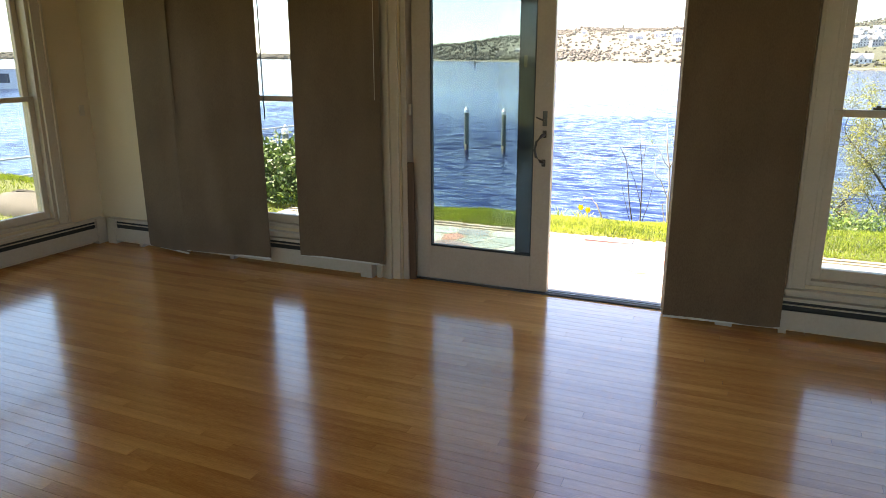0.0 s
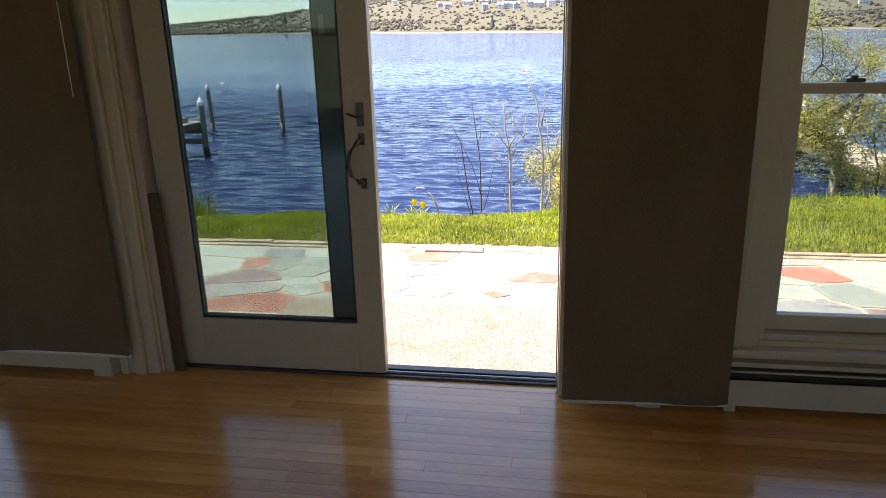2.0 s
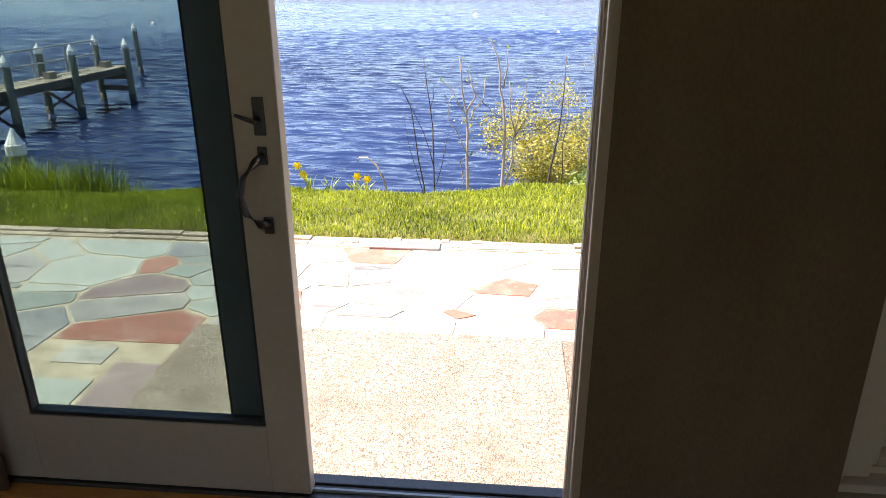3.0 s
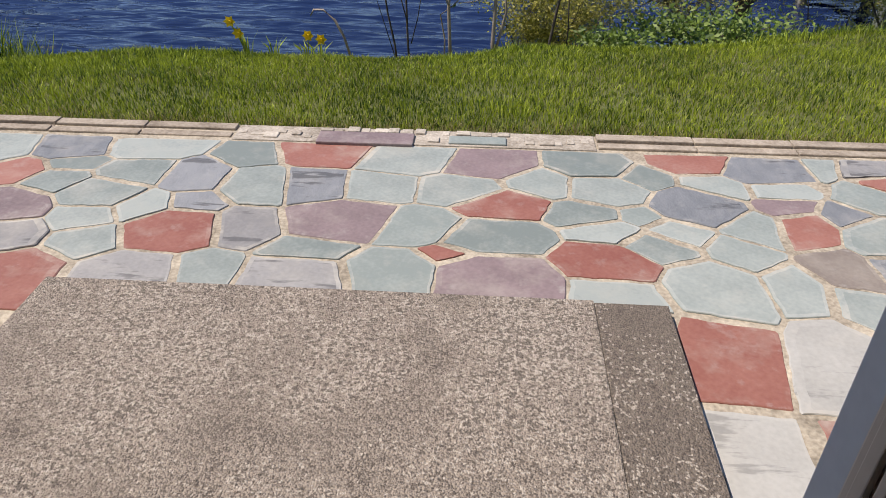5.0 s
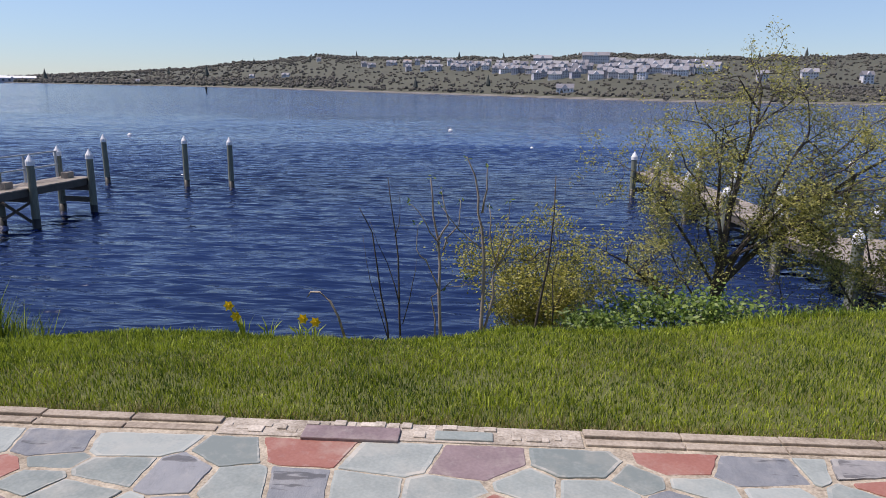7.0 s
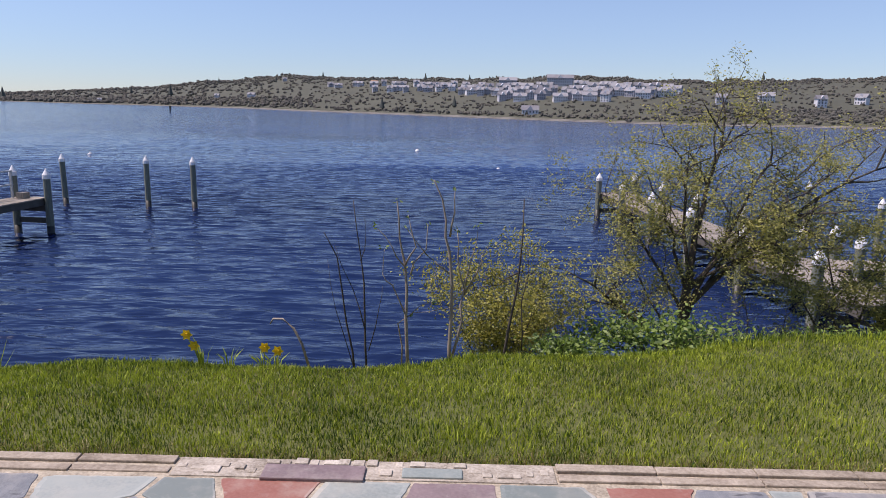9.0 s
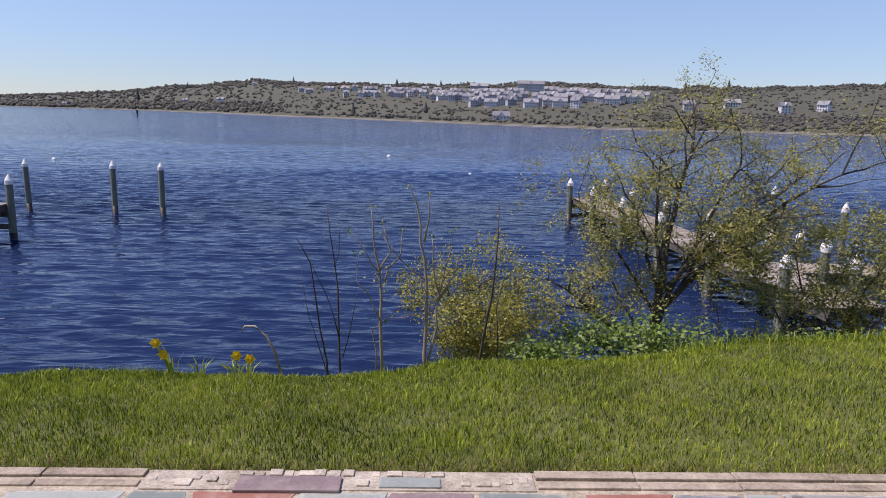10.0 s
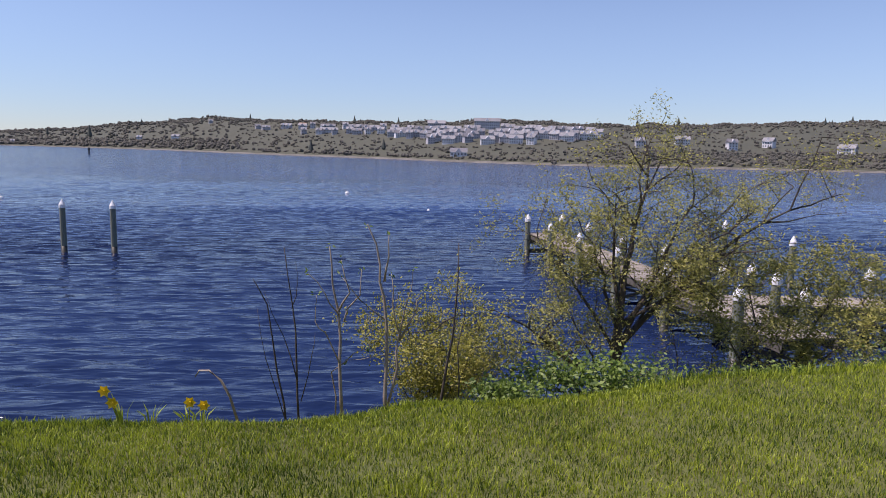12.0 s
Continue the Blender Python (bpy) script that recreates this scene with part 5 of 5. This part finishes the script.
# each stone: a centre of growth and a reach; a stone ends where its neighbour's reach takes over
for x0, x1, y0, y1, tone in ((-1.29, -1.05, 0.22, 1.22, "purple"), (-1.86, -1.31, 0.22, 0.84, "blue"), (-1.72, -1.32, 0.86, 1.06, "pale"), (-2.30, -1.89, 0.30, 1.02, "pale"), (-1.62, -1.36, 1.20, 1.36, "white")):
    part("stone", box(x0, x1, y0, y1, ZT - 0.02, ZT + 0.003, 0.003), STONE[tone], terrace)
SEEDS = {
    "slate": [(-1.58, 2.99, 0.382), (1.74, 3.03, 0.363), (-0.85, 2.52, 0.09), (-0.19, 2.53, 0.177), (1.29, 2.39, 0.055), (2.18, 2.21, 0.153), (-0.79, 2.14, 0.037), (2.34, 1.69, 0.39)],
    "blue": [(-2.05, 2.89, 0.437), (-1.21, 3.08, 0.407), (-0.56, 2.92, 0.253), (0.1, 2.98, 0.449), (0.87, 2.91, 0.3), (1.99, 3.04, 0.342), (-1.49, 2.66, 0.185), (-1.18, 2.53, 0.126), (-1.48, 2.34, 0.134), (-0.44, 2.48, 0.115), (0.03, 2.55, 0.213), (0.32, 2.55, 0.219), (0.89, 2.58, 0.153), (1.07, 2.77, 0.184), (-1.26, 2.21, 0.115), (-1.02, 2.07, 0.073), (-1.25, 1.94, 0.132), (0.77, 2.22, 0.091), (-1.15, 1.68, 0.183), (-0.57, 1.35, 0.301), (-0.1, 1.64, 0.191), (0.47, 1.87, 0.18), (0.81, 1.38, 0.331), (1.0, 1.82, 0.099)],
    "red": [(-0.17, 3.06, 0.464), (1.42, 3.18, 0.471), (-1.76, 2.47, 0.193), (-0.81, 1.83, 0.114), (0.49, 2.32, 0.149), (1.87, 2.09, 0.052), (-1.38, 1.25, 0.498), (0.36, 1.61, 0.25), (0.82, 1.63, 0.215), (1.11, 1.25, 0.303), (1.66, 0.78, 0.447)],
    "purple": [(0.38, 2.91, 0.381), (1.78, 2.43, 0.04), (-1.62, 1.94, 0.226), (-0.03, 2.06, 0.14), (0.47, 1.41, 0.39)],
    "grey": [(2.43, 2.92, 0.406), (-0.45, 1.92, 0.069), (-1.55, 1.67, 0.295), (-0.85, 1.28, 0.387), (-0.11, 1.33, 0.38)],
    "pale": [(0.63, 2.61, 0.195), (1.46, 2.73, 0.139), (1.78, 2.72, 0.15), (2.4, 2.46, 0.288), (0.2, 2.0, 0.153), (1.01, 2.21, 0.037), (0.85, 1.97, 0.091), (1.14, 2.04, 0.028), (1.53, 2.13, 0.0), (2.33, 1.95, 0.31), (0.18, 1.42, 0.362), (1.15, 1.47, 0.216), (1.38, 1.86, 0.024), (1.63, 1.49, 0.155), (1.94, 1.42, 0.271)],
    "tan": [(1.99, 1.68, 0.191)],
    "white": [(1.68, 1.14, 0.344), (1.08, 0.81, 0.4)],
}
seeds = [(x, y, r, k) for k, spots in SEEDS.items() for x, y, r in spots]
near_stones = len(seeds)
rs = random.Random(5)
for i in range(5000):
    x, y = rs.uniform(-3.95, 6.2), rs.uniform(0.2, 2.78)
    if -2.0 < x < 2.42 and y > (1.5 if x < 1.06 else 0.62) or -1.06 < x < 1.09 and y < 1.58 or -2.0 < x < 0 and y < 1.5:
        continue
    if all((x - a) ** 2 + (y - b) ** 2 > 0.28 ** 2 for a, b, r, _ in seeds[near_stones:]):
        near = sorted(((x - a) ** 2 + (y - b) ** 2, r) for a, b, r, _ in seeds[:near_stones])[:2]
        seeds.append((x, y, (near[0][1] + near[1][1]) / 2 + rs.uniform(-0.008, 0.008), rs.choice(["blue"] * 5 + ["pale", "red", "red", "purple", "slate", "grey", "white"])))


def clip(poly, px, py, nx_, ny_):
    """Keep the side of the line through (px, py) that its normal points away from."""
    out = []
    for i, (x, y) in enumerate(poly):
        x2, y2 = poly[(i + 1) % len(poly)]
        a, b = (x - px) * nx_ + (y - py) * ny_, (x2 - px) * nx_ + (y2 - py) * ny_
        if a <= 0:
            out.append((x, y))
        if a * b < 0:
            t = a / (a - b)
            out.append((x + (x2 - x) * t, y + (y2 - y) * t))
    return out


def middle(poly):
    return sum(p[0] for p in poly) / len(poly), sum(p[1] for p in poly) / len(poly)


def extent(poly):
    return abs(sum(a[0] * b[1] - a[1] * b[0] for a, b in zip(poly, poly[1:] + poly[:1]))) / 2


for i, (sx, sy, reach, tone) in enumerate(seeds):
    poly = [(sx - 1.1, sy - 1.1), (sx + 1.1, sy - 1.1), (sx + 1.1, sy + 1.1), (sx - 1.1, sy + 1.1)]
    for j, (ox, oy, other, _) in enumerate(seeds):
        dx, dy = ox - sx, oy - sy
        ln = math.hypot(dx, dy)
        if j == i or ln > 1.9 or not poly:
            continue
        pair = random.Random(min(i, j) * 1009 + max(i, j))
        gap = pair.uniform(0.002, 0.016) + rs.uniform(0, 0.003)
        share = 0.5 + (reach - other) / (2 * ln * ln)
        tilt = pair.uniform(-0.2, 0.2) if i >= near_stones and j >= near_stones else 0.0
        mx, my = sx + dx * share - dx / ln * gap, sy + dy * share - dy / ln * gap
        poly = clip(poly, mx, my, dx * math.cos(tilt) - dy * math.sin(tilt), dx * math.sin(tilt) + dy * math.cos(tilt))
    poly = clip(clip(clip(poly, 0, 2.785, 0, 1), -4.04, 0, -1, 0), 0, YO + 0.02, 0, -1)
    if len(poly) < 3:
        continue
    # the landing cuts across the stones that meet it
    front = clip(poly, 0, 1.562, 0, -1)
    if extent(front) > 0.008 and -1.1 < middle(front)[0] < 1.12 and any(-1.045 < x < 1.08 and y < 1.562 for x, y in poly):
        poly = front
    elif sx < -1.2 and i < near_stones:
        poly = clip(poly, 0, 1.42, 0, -1)
    elif sy < 1.6:
        poly = clip(poly, 1.08, 0, -1, 0) if sx > 0 else clip(poly, -1.045, 0, 1, 0)
    if len(poly) < 3:
        continue
    cx, cy = middle(poly)
    poly = clip(clip(clip(clip(poly, cx + 0.40, 0, 1, 0), cx - 0.40, 0, -1, 0), 0, cy + 0.34, 0, 1), 0, cy - 0.34, 0, -1)
    if len(poly) < 3:
        continue
    # chip and roughen the outline
    rough = []
    for k, (x, y) in enumerate(poly):
        x2, y2 = poly[(k + 1) % len(poly)]
        seg = math.hypot(x2 - x, y2 - y)
        if seg < 0.012:
            continue
        ux, uy = (x2 - x) / seg, (y2 - y) / seg
        c = min(0.007, seg * 0.2)
        rough.append((x + ux * c * rs.uniform(0.4, 1.3), y + uy * c * rs.uniform(0.4, 1.3)))
        bits = int(seg / 0.04)
        for b in range(1, bits):
            o, u = rs.uniform(-0.003, 0.005), (b + rs.uniform(-0.25, 0.25)) / bits
            rough.append((x + (x2 - x) * u - uy * o, y + (y2 - y) * u + ux * o))
        rough.append((x2 - ux * c * rs.uniform(0.4, 1.3), y2 - uy * c * rs.uniform(0.4, 1.3)))
    if len(rough) < 4:
        continue
    cx, cy = middle(rough)
    hgt = rs.uniform(-0.001, 0.004)
    tx, ty = rs.gauss(0, 0.006), rs.gauss(0, 0.006)
    sv = []
    for lev, shrink in ((-0.02, 1.0), (hgt - 0.003, 1.0), (hgt, 0.985), (hgt, rs.uniform(0.86, 0.93))):
        for x, y in rough:
            ax, ay = (x - cx) * shrink, (y - cy) * shrink
            sv.append((ax, ay, lev + (tx * ax + ty * ay if lev > -0.01 else 0)))
    k = len(rough)
    sf = [tuple(range(3 * k, 4 * k))]
    for lev in (0, 1, 2):
        sf += [(lev * k + q, lev * k + (q + 1) % k, (lev + 1) * k + (q + 1) % k, (lev + 1) * k + q) for q in range(k)]
    stone = raw("stone", sv, sf, STONE[tone], terrace)
    stone.data.materials.append(RIM[tone])
    for face in stone.data.polygons[1 + 2 * k:]:
        face.material_index = 1
    stone.location = (cx, cy, ZT)

# ---- oak floor boards ----
BW = 0.0575
rows_total = int((YI - YB) / BW)
fl = random.Random(3)
lengths = (0.9, 1.3, 1.7, 2.1, 2.5)
board_mesh = {}
for L in lengths:
    bm = box(-L / 2 + 0.0006, L / 2 - 0.0006, -BW / 2 + 0.0006, BW / 2 - 0.0006, -0.008, 0.0)
    me = bpy.data.meshes.new("board")
    bm.to_mesh(me)
    bm.free()
    me.materials.append(OAK)
    board_mesh[L] = me
jv, jf = [], []
count = 0
for r in range(rows_total):
    y = YI - BW * (r + 0.5)
    x = X0 - fl.uniform(0, 1.2)
    while x < X1:
        L = fl.choice(lengths)
        a, b = max(x, X0), min(x + L, X1)
        whole = a == x and b == x + L
        if whole and count < 300 and y > -3.4 and -2.6 < x and b < 3.4:
            o = new("board", board_mesh[L])
            o.parent = floor
            o.location = ((a + b) / 2, y, 0.0)
            count += 1
        elif b - a > 0.02:
            q = len(jv)
            for z in (-0.008, 0.0):
                jv += [(a + 0.0006, y - BW / 2 + 0.0006, z), (b - 0.0006, y - BW / 2 + 0.0006, z), (b - 0.0006, y + BW / 2 - 0.0006, z), (a + 0.0006, y + BW / 2 - 0.0006, z)]
            jf += [(q + 4, q + 5, q + 6, q + 7), (q, q + 1, q + 5, q + 4), (q + 1, q + 2, q + 6, q + 5), (q + 2, q + 3, q + 7, q + 6), (q + 3, q, q + 4, q + 7)]
        x += L
rest = raw("boards", jv, jf, OAKR, floor)
tagged(rest, kind="stuff")
